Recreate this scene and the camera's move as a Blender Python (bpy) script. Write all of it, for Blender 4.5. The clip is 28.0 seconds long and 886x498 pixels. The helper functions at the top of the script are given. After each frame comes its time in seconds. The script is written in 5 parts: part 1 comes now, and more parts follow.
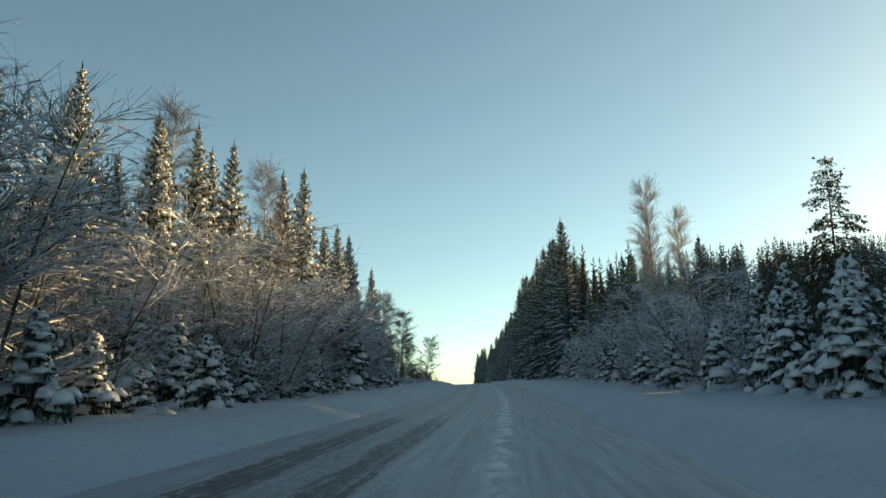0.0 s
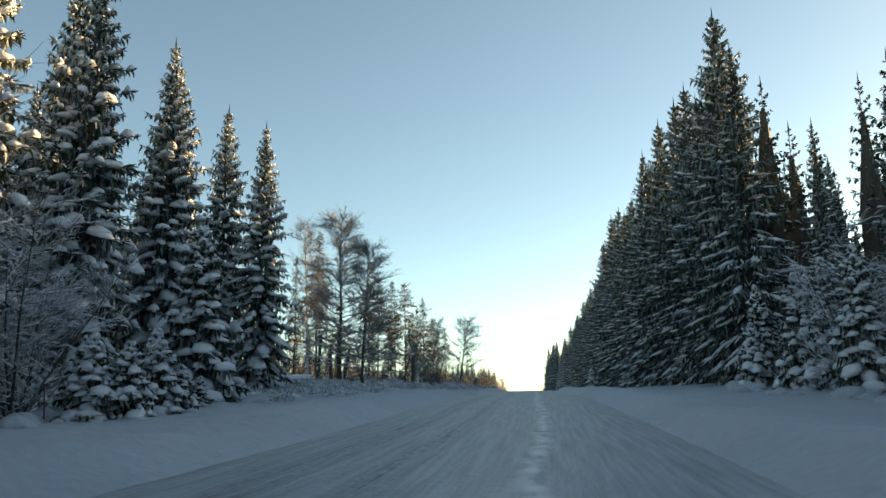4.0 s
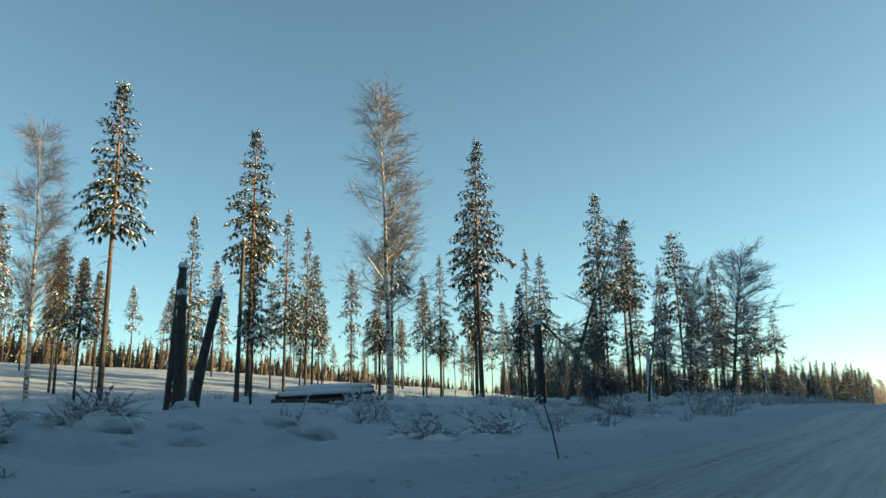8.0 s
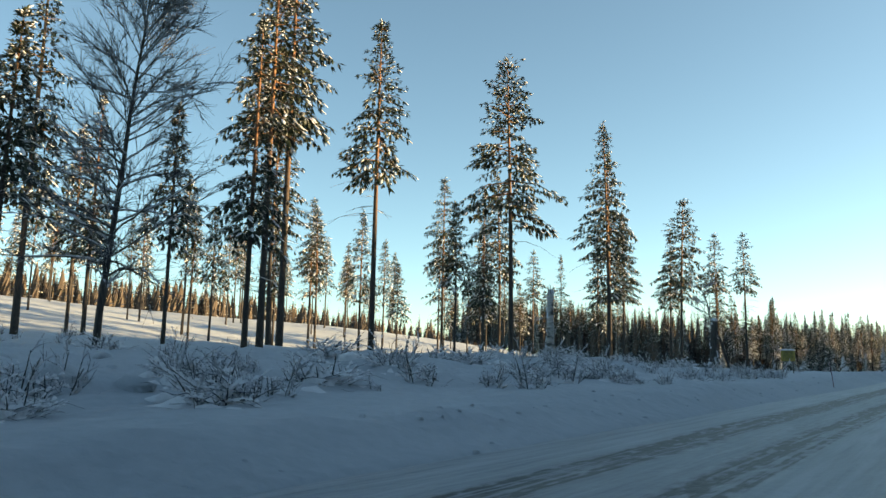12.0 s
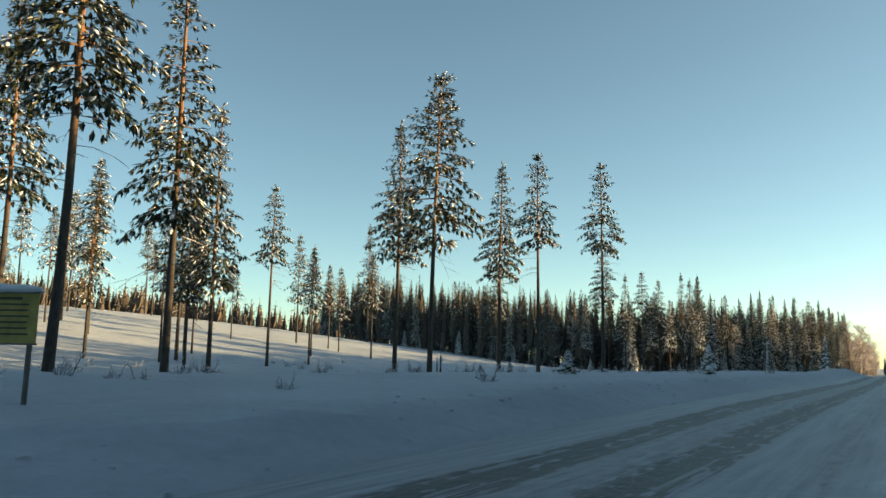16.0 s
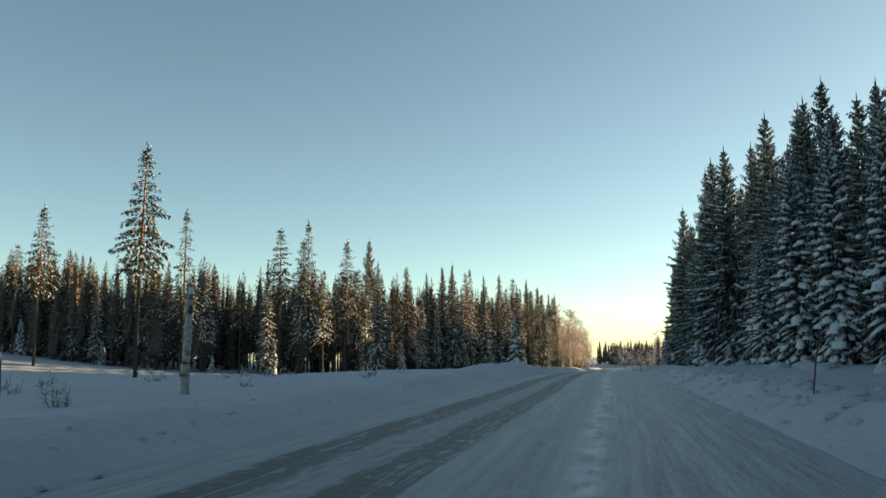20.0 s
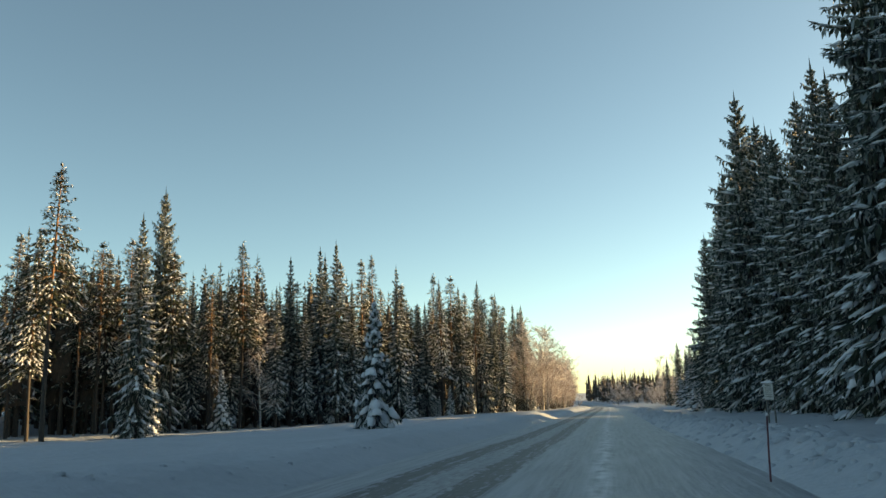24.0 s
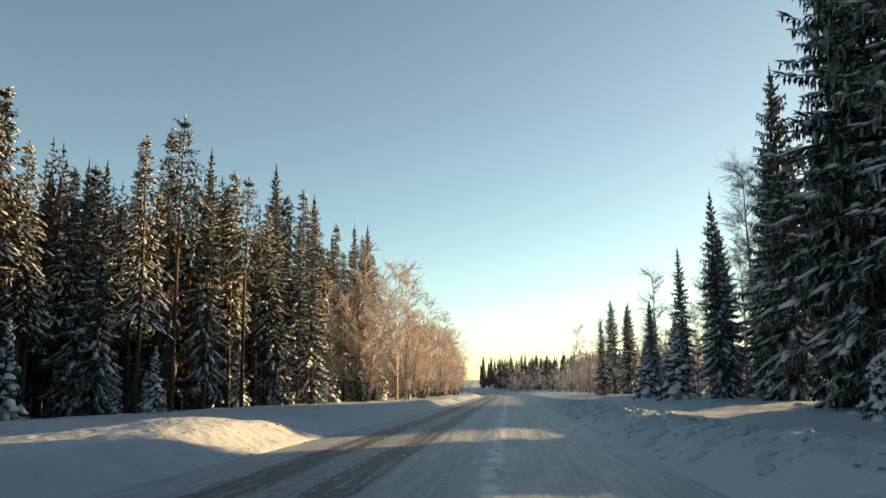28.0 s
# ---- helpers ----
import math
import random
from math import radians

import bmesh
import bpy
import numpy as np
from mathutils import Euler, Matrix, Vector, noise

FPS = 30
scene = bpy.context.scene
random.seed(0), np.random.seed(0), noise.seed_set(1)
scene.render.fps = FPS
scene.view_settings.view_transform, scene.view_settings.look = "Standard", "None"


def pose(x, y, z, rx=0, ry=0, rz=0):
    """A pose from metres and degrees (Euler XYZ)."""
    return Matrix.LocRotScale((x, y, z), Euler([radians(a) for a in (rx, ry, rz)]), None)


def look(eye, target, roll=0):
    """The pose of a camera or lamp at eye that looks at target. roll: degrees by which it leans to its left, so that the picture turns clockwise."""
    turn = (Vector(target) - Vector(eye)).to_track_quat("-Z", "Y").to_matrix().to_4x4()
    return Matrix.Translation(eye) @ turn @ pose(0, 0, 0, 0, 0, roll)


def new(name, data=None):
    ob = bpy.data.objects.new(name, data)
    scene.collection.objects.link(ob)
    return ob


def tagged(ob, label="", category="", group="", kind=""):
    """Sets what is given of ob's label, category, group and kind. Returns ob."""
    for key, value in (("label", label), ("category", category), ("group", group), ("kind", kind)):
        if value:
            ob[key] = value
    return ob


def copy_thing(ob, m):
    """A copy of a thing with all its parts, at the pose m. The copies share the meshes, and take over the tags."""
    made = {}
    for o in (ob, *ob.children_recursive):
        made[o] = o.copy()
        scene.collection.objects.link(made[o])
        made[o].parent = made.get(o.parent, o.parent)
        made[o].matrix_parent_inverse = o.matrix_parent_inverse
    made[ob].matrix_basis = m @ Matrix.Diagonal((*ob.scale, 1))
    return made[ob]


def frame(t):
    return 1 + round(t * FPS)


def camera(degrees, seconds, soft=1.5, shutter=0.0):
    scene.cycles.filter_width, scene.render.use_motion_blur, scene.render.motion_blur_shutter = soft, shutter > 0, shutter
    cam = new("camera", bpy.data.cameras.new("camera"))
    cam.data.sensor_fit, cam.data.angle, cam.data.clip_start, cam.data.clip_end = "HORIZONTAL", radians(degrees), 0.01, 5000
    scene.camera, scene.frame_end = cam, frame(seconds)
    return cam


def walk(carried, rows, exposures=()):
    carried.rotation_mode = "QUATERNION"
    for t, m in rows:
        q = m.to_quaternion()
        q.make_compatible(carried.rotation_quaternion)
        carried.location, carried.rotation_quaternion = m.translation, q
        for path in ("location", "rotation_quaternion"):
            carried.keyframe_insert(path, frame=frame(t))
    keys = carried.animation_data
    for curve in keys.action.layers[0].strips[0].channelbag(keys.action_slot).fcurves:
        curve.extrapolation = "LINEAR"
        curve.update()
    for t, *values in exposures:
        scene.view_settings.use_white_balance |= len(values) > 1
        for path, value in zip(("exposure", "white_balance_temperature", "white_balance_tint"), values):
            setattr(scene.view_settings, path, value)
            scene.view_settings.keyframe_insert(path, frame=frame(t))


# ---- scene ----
cam = camera(60.3, 28.0)
METRES, EYE, TILT, LEAN, TURN = 420.0, 1.25, 0.0, 0.0, 1.0
ROWS = [
    (0.0, 0.0, 0.0, 0.0, 0.21, 11.43, 1.04),
    (0.5, 0.002, 0.0208, 0.0006, 0.57, 11.0, 1.52),
    (1.0, 0.0037, 0.0409, 0.0013, 0.92, 10.56, 1.07),
    (1.5, 0.0053, 0.0609, 0.0019, 1.27, 10.26, 0.51),
    (2.0, 0.0069, 0.0808, 0.0025, 1.74, 10.31, 0.55),
    (2.5, 0.0084, 0.1003, 0.0032, 2.4, 10.68, 0.57),
    (4.5, 0.0127, 0.1787, 0.006, 10.16, 12.27, 0.46),
    (5.0, 0.0135, 0.1979, 0.0066, 20.07, 13.39, -0.42),
    (5.5, 0.0138, 0.2173, 0.0074, 26.08, 13.88, -0.76),
    (6.0, 0.014, 0.2371, 0.0082, 28.99, 14.0, -0.79),
    (6.5, 0.0146, 0.2559, 0.0088, 30.35, 14.07, -0.41),
    (7.0, 0.0148, 0.2748, 0.0095, 31.32, 13.76, -0.17),
    (7.5, 0.0152, 0.2936, 0.01, 31.62, 13.47, 0.41),
    (8.0, 0.0156, 0.3126, 0.0103, 31.4, 12.46, 0.93),
    (8.5, 0.0157, 0.3312, 0.0106, 31.28, 11.34, 0.88),
    (9.0, 0.0157, 0.3501, 0.011, 31.5, 10.44, 0.47),
    (9.5, 0.0162, 0.3685, 0.0113, 31.49, 9.97, 0.17),
    (10.0, 0.0169, 0.3868, 0.0114, 31.35, 10.03, 0.31),
    (10.5, 0.0177, 0.405, 0.0116, 32.22, 9.7, 0.05),
    (11.0, 0.0169, 0.4237, 0.0132, 33.17, 8.89, -0.67),
    (11.5, 0.0182, 0.4379, 0.0134, 33.37, 8.29, -1.11),
    (12.0, 0.0189, 0.4531, 0.0132, 33.38, 8.26, -1.17),
    (12.5, 0.0194, 0.4686, 0.0134, 33.23, 8.75, -1.34),
    (14.5, 0.0214, 0.5307, 0.0138, 35.51, 9.01, -1.4),
    (15.0, 0.0217, 0.5468, 0.0138, 35.39, 8.84, -1.12),
    (15.5, 0.0222, 0.5627, 0.0139, 34.88, 8.22, -1.13),
    (16.0, 0.0226, 0.5789, 0.014, 31.83, 7.97, -1.01),
    (16.5, 0.0227, 0.5956, 0.0142, 25.51, 7.87, -0.42),
    (17.0, 0.0228, 0.6126, 0.0143, 20.72, 7.83, -0.59),
    (17.5, 0.0228, 0.6294, 0.0145, 16.05, 8.17, -0.42),
    (18.0, 0.0228, 0.6464, 0.0145, 14.3, 8.07, -0.26),
    (18.5, 0.0227, 0.6636, 0.0144, 13.74, 7.76, -0.13),
    (19.0, 0.0227, 0.6805, 0.0142, 13.5, 7.69, 0.26),
    (19.5, 0.0224, 0.6976, 0.0141, 13.45, 7.7, 0.56),
    (20.0, 0.022, 0.7146, 0.0138, 13.63, 7.82, 0.58),
    (20.5, 0.0217, 0.7316, 0.0138, 13.42, 7.97, 0.65),
    (22.5, 0.02, 0.8033, 0.0135, 12.55, 10.34, 4.12),
    (23.0, 0.0196, 0.8206, 0.0133, 12.13, 10.18, 4.19),
    (23.5, 0.0193, 0.839, 0.0132, 12.19, 10.13, 2.95),
    (24.0, 0.0189, 0.8567, 0.0131, 12.92, 10.62, 1.68),
    (24.5, 0.0187, 0.8742, 0.0127, 12.7, 10.99, 0.91),
    (25.0, 0.0185, 0.892, 0.0124, 12.15, 11.28, 0.1),
    (25.5, 0.0184, 0.9097, 0.0121, 11.64, 11.09, -0.4),
    (26.0, 0.018, 0.9272, 0.0115, 11.03, 10.44, -0.74),
    (26.5, 0.0176, 0.9449, 0.0111, 10.19, 9.91, -0.77),
    (27.0, 0.0174, 0.9628, 0.0106, 8.92, 9.59, -0.28),
    (27.5, 0.0171, 0.9808, 0.0102, 7.4, 9.35, 0.47),
    (28.0, 0.0168, 0.9989, 0.01, 5.51, 9.47, 0.82),
]
walk(cam, [(t, pose(0, 0, EYE, TILT, LEAN, TURN) @ pose(METRES * x, METRES * y, METRES * z, 90 + pitch, roll, yaw)) for t, x, y, z, yaw, pitch, roll in ROWS], exposures=[(0.0, 1.74, 22200, -3.3), (5.0, 2.25, 22200, 5.2), (8.0, 1.9, 14100, -9.4), (9.5, 2.02, 14300, -8.2), (11.0, 2.23, 16400, 0.1), (15.0, 2.0, 14500, -6.1), (17.0, 1.73, 21000, 1.2), (25.0, 1.88, 20900, 0.4), (28.0, 1.83, 23200, 3.5)])

# ---- light ----
SUN_AZ, SUN_EL = 54.0, 9.0          # degrees to the right of the road's line, and above the horizon
world = bpy.data.worlds.new("winter_sky")
scene.world = world
world.use_nodes = True
wn = world.node_tree
sky = wn.nodes.new("ShaderNodeTexSky")
sky.sky_type = "NISHITA"
sky.sun_disc = False
sky.sun_elevation = radians(SUN_EL)
sky.sun_rotation = radians(SUN_AZ)
sky.air_density, sky.dust_density, sky.ozone_density = 0.65, 0.4, 4.0
wn.nodes["Background"].inputs["Strength"].default_value = 0.11
wn.links.new(sky.outputs["Color"], wn.nodes["Background"].inputs["Color"])
sun = new("sun", bpy.data.lights.new("sun", "SUN"))
sun.data.energy, sun.data.angle, sun.data.color = 3.5, radians(0.6), (1.0, 0.81, 0.71)
SUN_WAY = Vector((math.sin(radians(SUN_AZ)) * math.cos(radians(SUN_EL)), math.cos(radians(SUN_AZ)) * math.cos(radians(SUN_EL)), math.sin(radians(SUN_EL))))
sun.matrix_basis = look(SUN_WAY * 300, (0, 0, 0))
tagged(sun, kind="structure")


# ---- materials ----
def material(name, rough=0.7, metal=0.0):
    m = bpy.data.materials.new(name)
    m.use_nodes = True
    b = m.node_tree.nodes["Principled BSDF"]
    b.inputs["Roughness"].default_value = rough
    b.inputs["Metallic"].default_value = metal
    return m, m.node_tree, b


def node(nt, kind, **values):
    n = nt.nodes.new("ShaderNode" + kind)
    for key, v in values.items():
        n.inputs[key].default_value = v
    return n


def noise_tex(nt, scale, detail=3.0, coord="Object", stretch=None):
    c = node(nt, "TexCoord")
    t = node(nt, "TexNoise", Scale=scale, Detail=detail)
    if stretch:
        mp = node(nt, "Mapping")
        mp.inputs["Scale"].default_value = stretch
        nt.links.new(c.outputs[coord], mp.inputs["Vector"])
        nt.links.new(mp.outputs["Vector"], t.inputs["Vector"])
    else:
        nt.links.new(c.outputs[coord], t.inputs["Vector"])
    return t.outputs["Fac"]


def ramp(nt, fac, stops):
    r = node(nt, "ValToRGB")
    e = r.color_ramp.elements
    e[0].position, e[0].color = stops[0][0], (*stops[0][1], 1)
    e[1].position, e[1].color = stops[-1][0], (*stops[-1][1], 1)
    for p, c in stops[1:-1]:
        q = e.new(p)
        q.color = (*c, 1)
    nt.links.new(fac, r.inputs["Fac"])
    return r.outputs["Color"]


def mixed(nt, fac, a, b, mode="MIX"):
    m = nt.nodes.new("ShaderNodeMix")
    m.data_type, m.blend_type = "RGBA", mode
    for socket, v in ((m.inputs[0], fac), (m.inputs[6], a), (m.inputs[7], b)):
        if isinstance(v, (int, float)):
            socket.default_value = v
        elif isinstance(v, tuple):
            socket.default_value = (*v, 1)
        else:
            nt.links.new(v, socket)
    return m.outputs[2]


def maths(nt, op, a, b=0.0, clamp=False):
    m = nt.nodes.new("ShaderNodeMath")
    m.operation, m.use_clamp = op, clamp
    for socket, v in ((m.inputs[0], a), (m.inputs[1], b)):
        if isinstance(v, (int, float)):
            socket.default_value = v
        else:
            nt.links.new(v, socket)
    return m.outputs[0]


def bump(nt, b, height, strength, distance):
    n = node(nt, "Bump", Strength=strength, Distance=distance)
    nt.links.new(height, n.inputs["Height"])
    nt.links.new(n.outputs["Normal"], b.inputs["Normal"])


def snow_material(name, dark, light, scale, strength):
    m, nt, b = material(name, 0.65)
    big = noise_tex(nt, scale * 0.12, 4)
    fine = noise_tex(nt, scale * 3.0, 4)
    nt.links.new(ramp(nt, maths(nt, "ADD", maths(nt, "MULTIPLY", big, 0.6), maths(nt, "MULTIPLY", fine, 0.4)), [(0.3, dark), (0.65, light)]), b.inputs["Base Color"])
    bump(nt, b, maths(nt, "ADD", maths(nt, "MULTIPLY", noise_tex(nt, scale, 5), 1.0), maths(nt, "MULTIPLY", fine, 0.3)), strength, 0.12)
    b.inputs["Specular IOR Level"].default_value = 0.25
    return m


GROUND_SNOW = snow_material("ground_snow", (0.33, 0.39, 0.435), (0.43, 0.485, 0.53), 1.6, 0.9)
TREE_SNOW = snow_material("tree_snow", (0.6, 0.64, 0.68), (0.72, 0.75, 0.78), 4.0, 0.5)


def needle_material(name, dark, mid, frost, frost_at):
    m, nt, b = material(name, 0.6)
    info = node(nt, "ObjectInfo")
    isle = node(nt, "NewGeometry")
    base = ramp(nt, isle.outputs["Random Per Island"], [(0.0, dark), (frost_at, mid), (min(1.0, frost_at + 0.12), frost)])
    tint = ramp(nt, info.outputs["Random"], [(0.0, (0.75, 0.85, 0.9)), (1.0, (1.15, 1.05, 0.95))])
    patch = ramp(nt, noise_tex(nt, 1.3, 3), [(0.35, (0.7, 0.75, 0.75)), (0.7, (1.2, 1.2, 1.15))])
    nt.links.new(mixed(nt, 1.0, mixed(nt, 1.0, base, tint, "MULTIPLY"), patch, "MULTIPLY"), b.inputs["Base Color"])
    b.inputs["Specular IOR Level"].default_value = 0.2
    return m


SPRUCE_NEEDLES = needle_material("spruce_needles", (0.026, 0.038, 0.03), (0.055, 0.07, 0.05), (0.3, 0.33, 0.35), 0.62)
PINE_NEEDLES = needle_material("pine_needles", (0.022, 0.034, 0.022), (0.05, 0.062, 0.036), (0.36, 0.37, 0.37), 0.82)


def bark_material(name, low, high, change, spread, stretch=(6, 6, 1.2)):
    """Bark whose colour changes with the height on the trunk, rough and furrowed."""
    m, nt, b = material(name, 0.85)
    c = node(nt, "TexCoord")
    sep = node(nt, "SeparateXYZ")
    nt.links.new(c.outputs["Object"], sep.inputs[0])
    up = maths(nt, "DIVIDE", maths(nt, "SUBTRACT", sep.outputs["Z"], change), spread, True)
    grain = noise_tex(nt, 3.0, 5, stretch=stretch)
    low_c = ramp(nt, grain, [(0.35, tuple(v * 0.55 for v in low)), (0.7, tuple(v * 1.4 for v in low))])
    high_c = ramp(nt, grain, [(0.35, tuple(v * 0.6 for v in high)), (0.7, tuple(v * 1.35 for v in high))])
    nt.links.new(mixed(nt, up, low_c, high_c), b.inputs["Base Color"])
    bump(nt, b, grain, 0.8, 0.03)
    return m


SPRUCE_BARK = bark_material("spruce_bark", (0.075, 0.06, 0.05), (0.09, 0.07, 0.055), 3, 8)
PINE_BARK = bark_material("pine_bark", (0.045, 0.038, 0.033), (0.24, 0.12, 0.065), 8.0, 7.0)
ALDER_BARK = bark_material("alder_bark", (0.06, 0.055, 0.05), (0.075, 0.068, 0.06), 3, 6)
FROSTED_WOOD = bark_material("frosted_wood", (0.6, 0.62, 0.65), (0.5, 0.52, 0.55), 1, 4)
DEAD_WOOD = bark_material("dead_wood", (0.2, 0.19, 0.18), (0.26, 0.24, 0.22), 1, 4)


def birch_bark():
    m, nt, b = material("birch_bark", 0.7)
    grain = noise_tex(nt, 2.0, 4, stretch=(2, 2, 9))
    spots = noise_tex(nt, 1.2, 2, stretch=(1.5, 1.5, 3))
    pale = ramp(nt, grain, [(0.3, (0.3, 0.27, 0.24)), (0.7, (0.55, 0.52, 0.49))])
    nt.links.new(mixed(nt, ramp(nt, spots, [(0.52, (0, 0, 0)), (0.62, (1, 1, 1))]), pale, (0.06, 0.05, 0.045)), b.inputs["Base Color"])
    bump(nt, b, grain, 0.5, 0.02)
    return m


BIRCH_BARK = birch_bark()


def twig_material(name, dark, frost, split):
    m, nt, b = material(name, 0.8)
    isle = node(nt, "NewGeometry")
    base = ramp(nt, isle.outputs["Random Per Island"], [(0.0, dark), (split, tuple(d * 1.6 for d in dark)), (min(1, split + 0.1), frost)])
    patch = ramp(nt, noise_tex(nt, 0.8, 3), [(0.35, (0.8, 0.8, 0.82)), (0.7, (1.15, 1.12, 1.1))])
    nt.links.new(mixed(nt, 1.0, base, patch, "MULTIPLY"), b.inputs["Base Color"])
    return m


ALDER_TWIGS = twig_material("alder_twigs", (0.045, 0.04, 0.04), (0.34, 0.35, 0.37), 0.74)
FROST_TWIGS = twig_material("frosty_twigs", (0.22, 0.17, 0.15), (0.62, 0.58, 0.56), 0.3)
BIRCH_TWIGS = twig_material("birch_twigs", (0.075, 0.064, 0.062), (0.3, 0.285, 0.28), 0.7)
THICKET_TWIGS = twig_material("thicket_twigs", (0.06, 0.058, 0.06), (0.58, 0.61, 0.65), 0.32)


# ---- the lie of the land ----
_y = np.array([METRES * r[2] for r in ROWS])
_x = np.array([METRES * r[1] for r in ROWS]) + _y * -math.sin(radians(TURN))
_z = np.array([METRES * r[3] for r in ROWS])
_k = np.arange(-200.0, 1300.0, 2.0)


def smooth_line(values, start_slope, end_slope, width):
    v = np.interp(_k, _y, values)
    v = np.where(_k < _y[0], values[0] + (_k - _y[0]) * start_slope, v)
    v = np.where(_k > _y[-1], values[-1] + (_k - _y[-1]) * end_slope, v)
    w = np.hanning(width)
    pad = np.pad(v, width // 2, mode="reflect", reflect_type="odd")
    return np.convolve(pad, w / w.sum(), mode="valid")[: len(_k)]


_cx = smooth_line(_x, 0.06, -0.03, 21)
_cx = _cx - 0.0006 * np.clip(_k - 560, 0, None) ** 2
_rz = smooth_line(_z, 0.03, -0.019, 17)
_rz = np.where(_k > 640, np.interp(640, _k, _rz) + 0 * _k, _rz)
_rz = np.where(_k < -60, np.interp(-60, _k, _rz) + 0 * _k, _rz)


def line_x(y):
    return np.interp(y, _k, _cx)


def road_z(y):
    return np.interp(y, _k, _rz)


def step(a, b, v):
    t = np.clip((np.asarray(v, float) - a) / (b - a), 0, 1)
    return t * t * (3 - 2 * t)


def waves(x, y, s, seed):
    """A few crossed sine waves: gentle uneven ground."""
    r = np.random.RandomState(seed)
    out = 0
    for i in range(9):
        a, f = r.uniform(0, 6.28), s * r.uniform(0.5, 2.3)
        out = out + np.sin((x * math.cos(a) + y * math.sin(a)) * f + r.uniform(0, 6.28)) / (1 + 0.35 * i)
    return out / 3.5


LEFT_EDGE, RIGHT_EDGE = -5.3, 2.5


def land_z(x, y):
    """Height of the snow: banks beside the road, verge, and the field that climbs away on one side."""
    x, y = np.asarray(x, float), np.asarray(y, float)
    lat = x - line_x(y)
    z = road_z(y)
    left, right = LEFT_EDGE - lat, lat - RIGHT_EDGE
    w1 = step(95, 130, y) * (1 - step(215, 270, y))
    rise_l = 0.42 * step(0.0, 1.6, left) - 0.1 * step(2.5, 6, left) * (1 - w1) + 0.75 * step(3.0, 11, left) * w1
    rise_l = rise_l + 1.0 * step(12, 50, left) * w1 - 0.6 * step(10, 30, left) * (1 - w1) * step(230, 290, y)
    hill = (9.5 * step(44, 135, left) + 6 * step(150, 420, left)) * (0.84 + 0.16 * step(215, 260, y))
    rise_l = rise_l + hill * (1 - 0.3 * step(320, 420, y)) * (1 - step(440, 600, y)) * step(-50, 90, y)
    rise_r = 0.5 * step(0.1, 1.5, right) - 0.12 * step(1.8, 3.5, right) + 0.25 * step(4, 9, right)
    # unseen hillside added on the right, lifting the trees that block the sun
    rise_r = rise_r + 9.0 * step(26, 75, right) * (1 - step(120, 190, y)) * step(-90, -30, y)
    z = z + np.where(lat < 0, rise_l, rise_r)
    off = step(0.2, 3.0, np.maximum(left, right))
    brush = step(4.0, 6.5, left) * (1 - step(14, 24, left)) * step(80, 100, y) * (1 - step(225, 250, y))
    z = z + off * (0.055 * waves(x, y, 1.1, 3) + 0.04 * waves(x, y, 3.6, 4) + brush * (0.2 * waves(x, y, 2.3, 15) + 0.15 * waves(x, y, 4.6, 16))) + step(6, 40, np.maximum(left, right)) * 0.1 * waves(x, y, 0.25, 5)
    z = z + step(16, 30, left) * step(120, 160, y) * (0.13 * waves(x, y * 0.7, 1.3, 18) + 0.07 * waves(x, y, 3.1, 19))
    berm = step(0.2, 1.2, right) * (1 - step(2.2, 3.6, right))
    z = z + berm * (0.1 * waves(x, y, 5.0, 6) + 0.05 * waves(x, y, 11.0, 7))
    berm_l = step(0.2, 1.2, left) * (1 - step(2.0, 3.4, left))
    z = z + berm_l * (0.12 * waves(x, y, 1.7, 8) + 0.05 * waves(x, y, 7.0, 9))
    for mx, my, mh, mr in ((-7.6, 349, 0.42, 2.6), (-7.9, 359, 0.45, 2.8), (-8.2, 366, 0.3, 2.4), (-9.5, 425, 0.35, 2.6), (-8.4, 438, 0.3, 2.2)):
        d2 = ((lat - mx) ** 2 + ((y - my) * 0.8) ** 2) / mr ** 2
        z = z + mh * np.exp(-d2 * 1.6)
    return z - 0.3 * (1 - step(-0.3, 0.15, np.maximum(left, right)))


def grid_object(name, xs_of, ys, z_of, mat, uv=False):
    """A sheet of quads: columns by distance from the road's line, rows along it."""
    cols = np.array(xs_of)
    yy, ll = np.meshgrid(np.array(ys), cols, indexing="ij")
    xx = ll + line_x(yy)
    zz = z_of(xx, yy)
    v = np.stack([xx, yy, zz], -1).reshape(-1, 3)
    n, c = len(ys), len(cols)
    i = np.arange((n - 1) * (c - 1))
    a = (i // (c - 1)) * c + i % (c - 1)
    faces = np.stack([a, a + 1, a + 1 + c, a + c], -1)
    me = bpy.data.meshes.new(name)
    me.from_pydata(v.tolist(), [], faces.tolist())
    me.shade_smooth()
    me.materials.append(mat)
    if uv:
        layer = me.uv_layers.new(name="along")
        flat = np.stack([ll.ravel(), yy.ravel()], -1)[faces.ravel()]
        layer.data.foreach_set("uv", flat.ravel().astype(np.float32))
    return new(name, me)


cols = np.concatenate([-np.geomspace(170, 900, 14)[::-1], np.arange(-166, -74, 2.2), np.arange(-74, -24, 1.0), np.arange(-24, -12, 0.4), np.arange(-12, 8, 0.25), np.arange(8, 20, 1.0), np.arange(20, 58, 3.0), np.geomspace(60, 900, 22)])
rows_y = np.concatenate([np.arange(-190, -12, 12.0), np.arange(-12, 500, 0.6), np.arange(500, 700, 3.0), np.geomspace(700, 1290, 20)])
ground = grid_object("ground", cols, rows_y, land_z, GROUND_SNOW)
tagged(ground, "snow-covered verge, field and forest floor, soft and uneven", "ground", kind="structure")


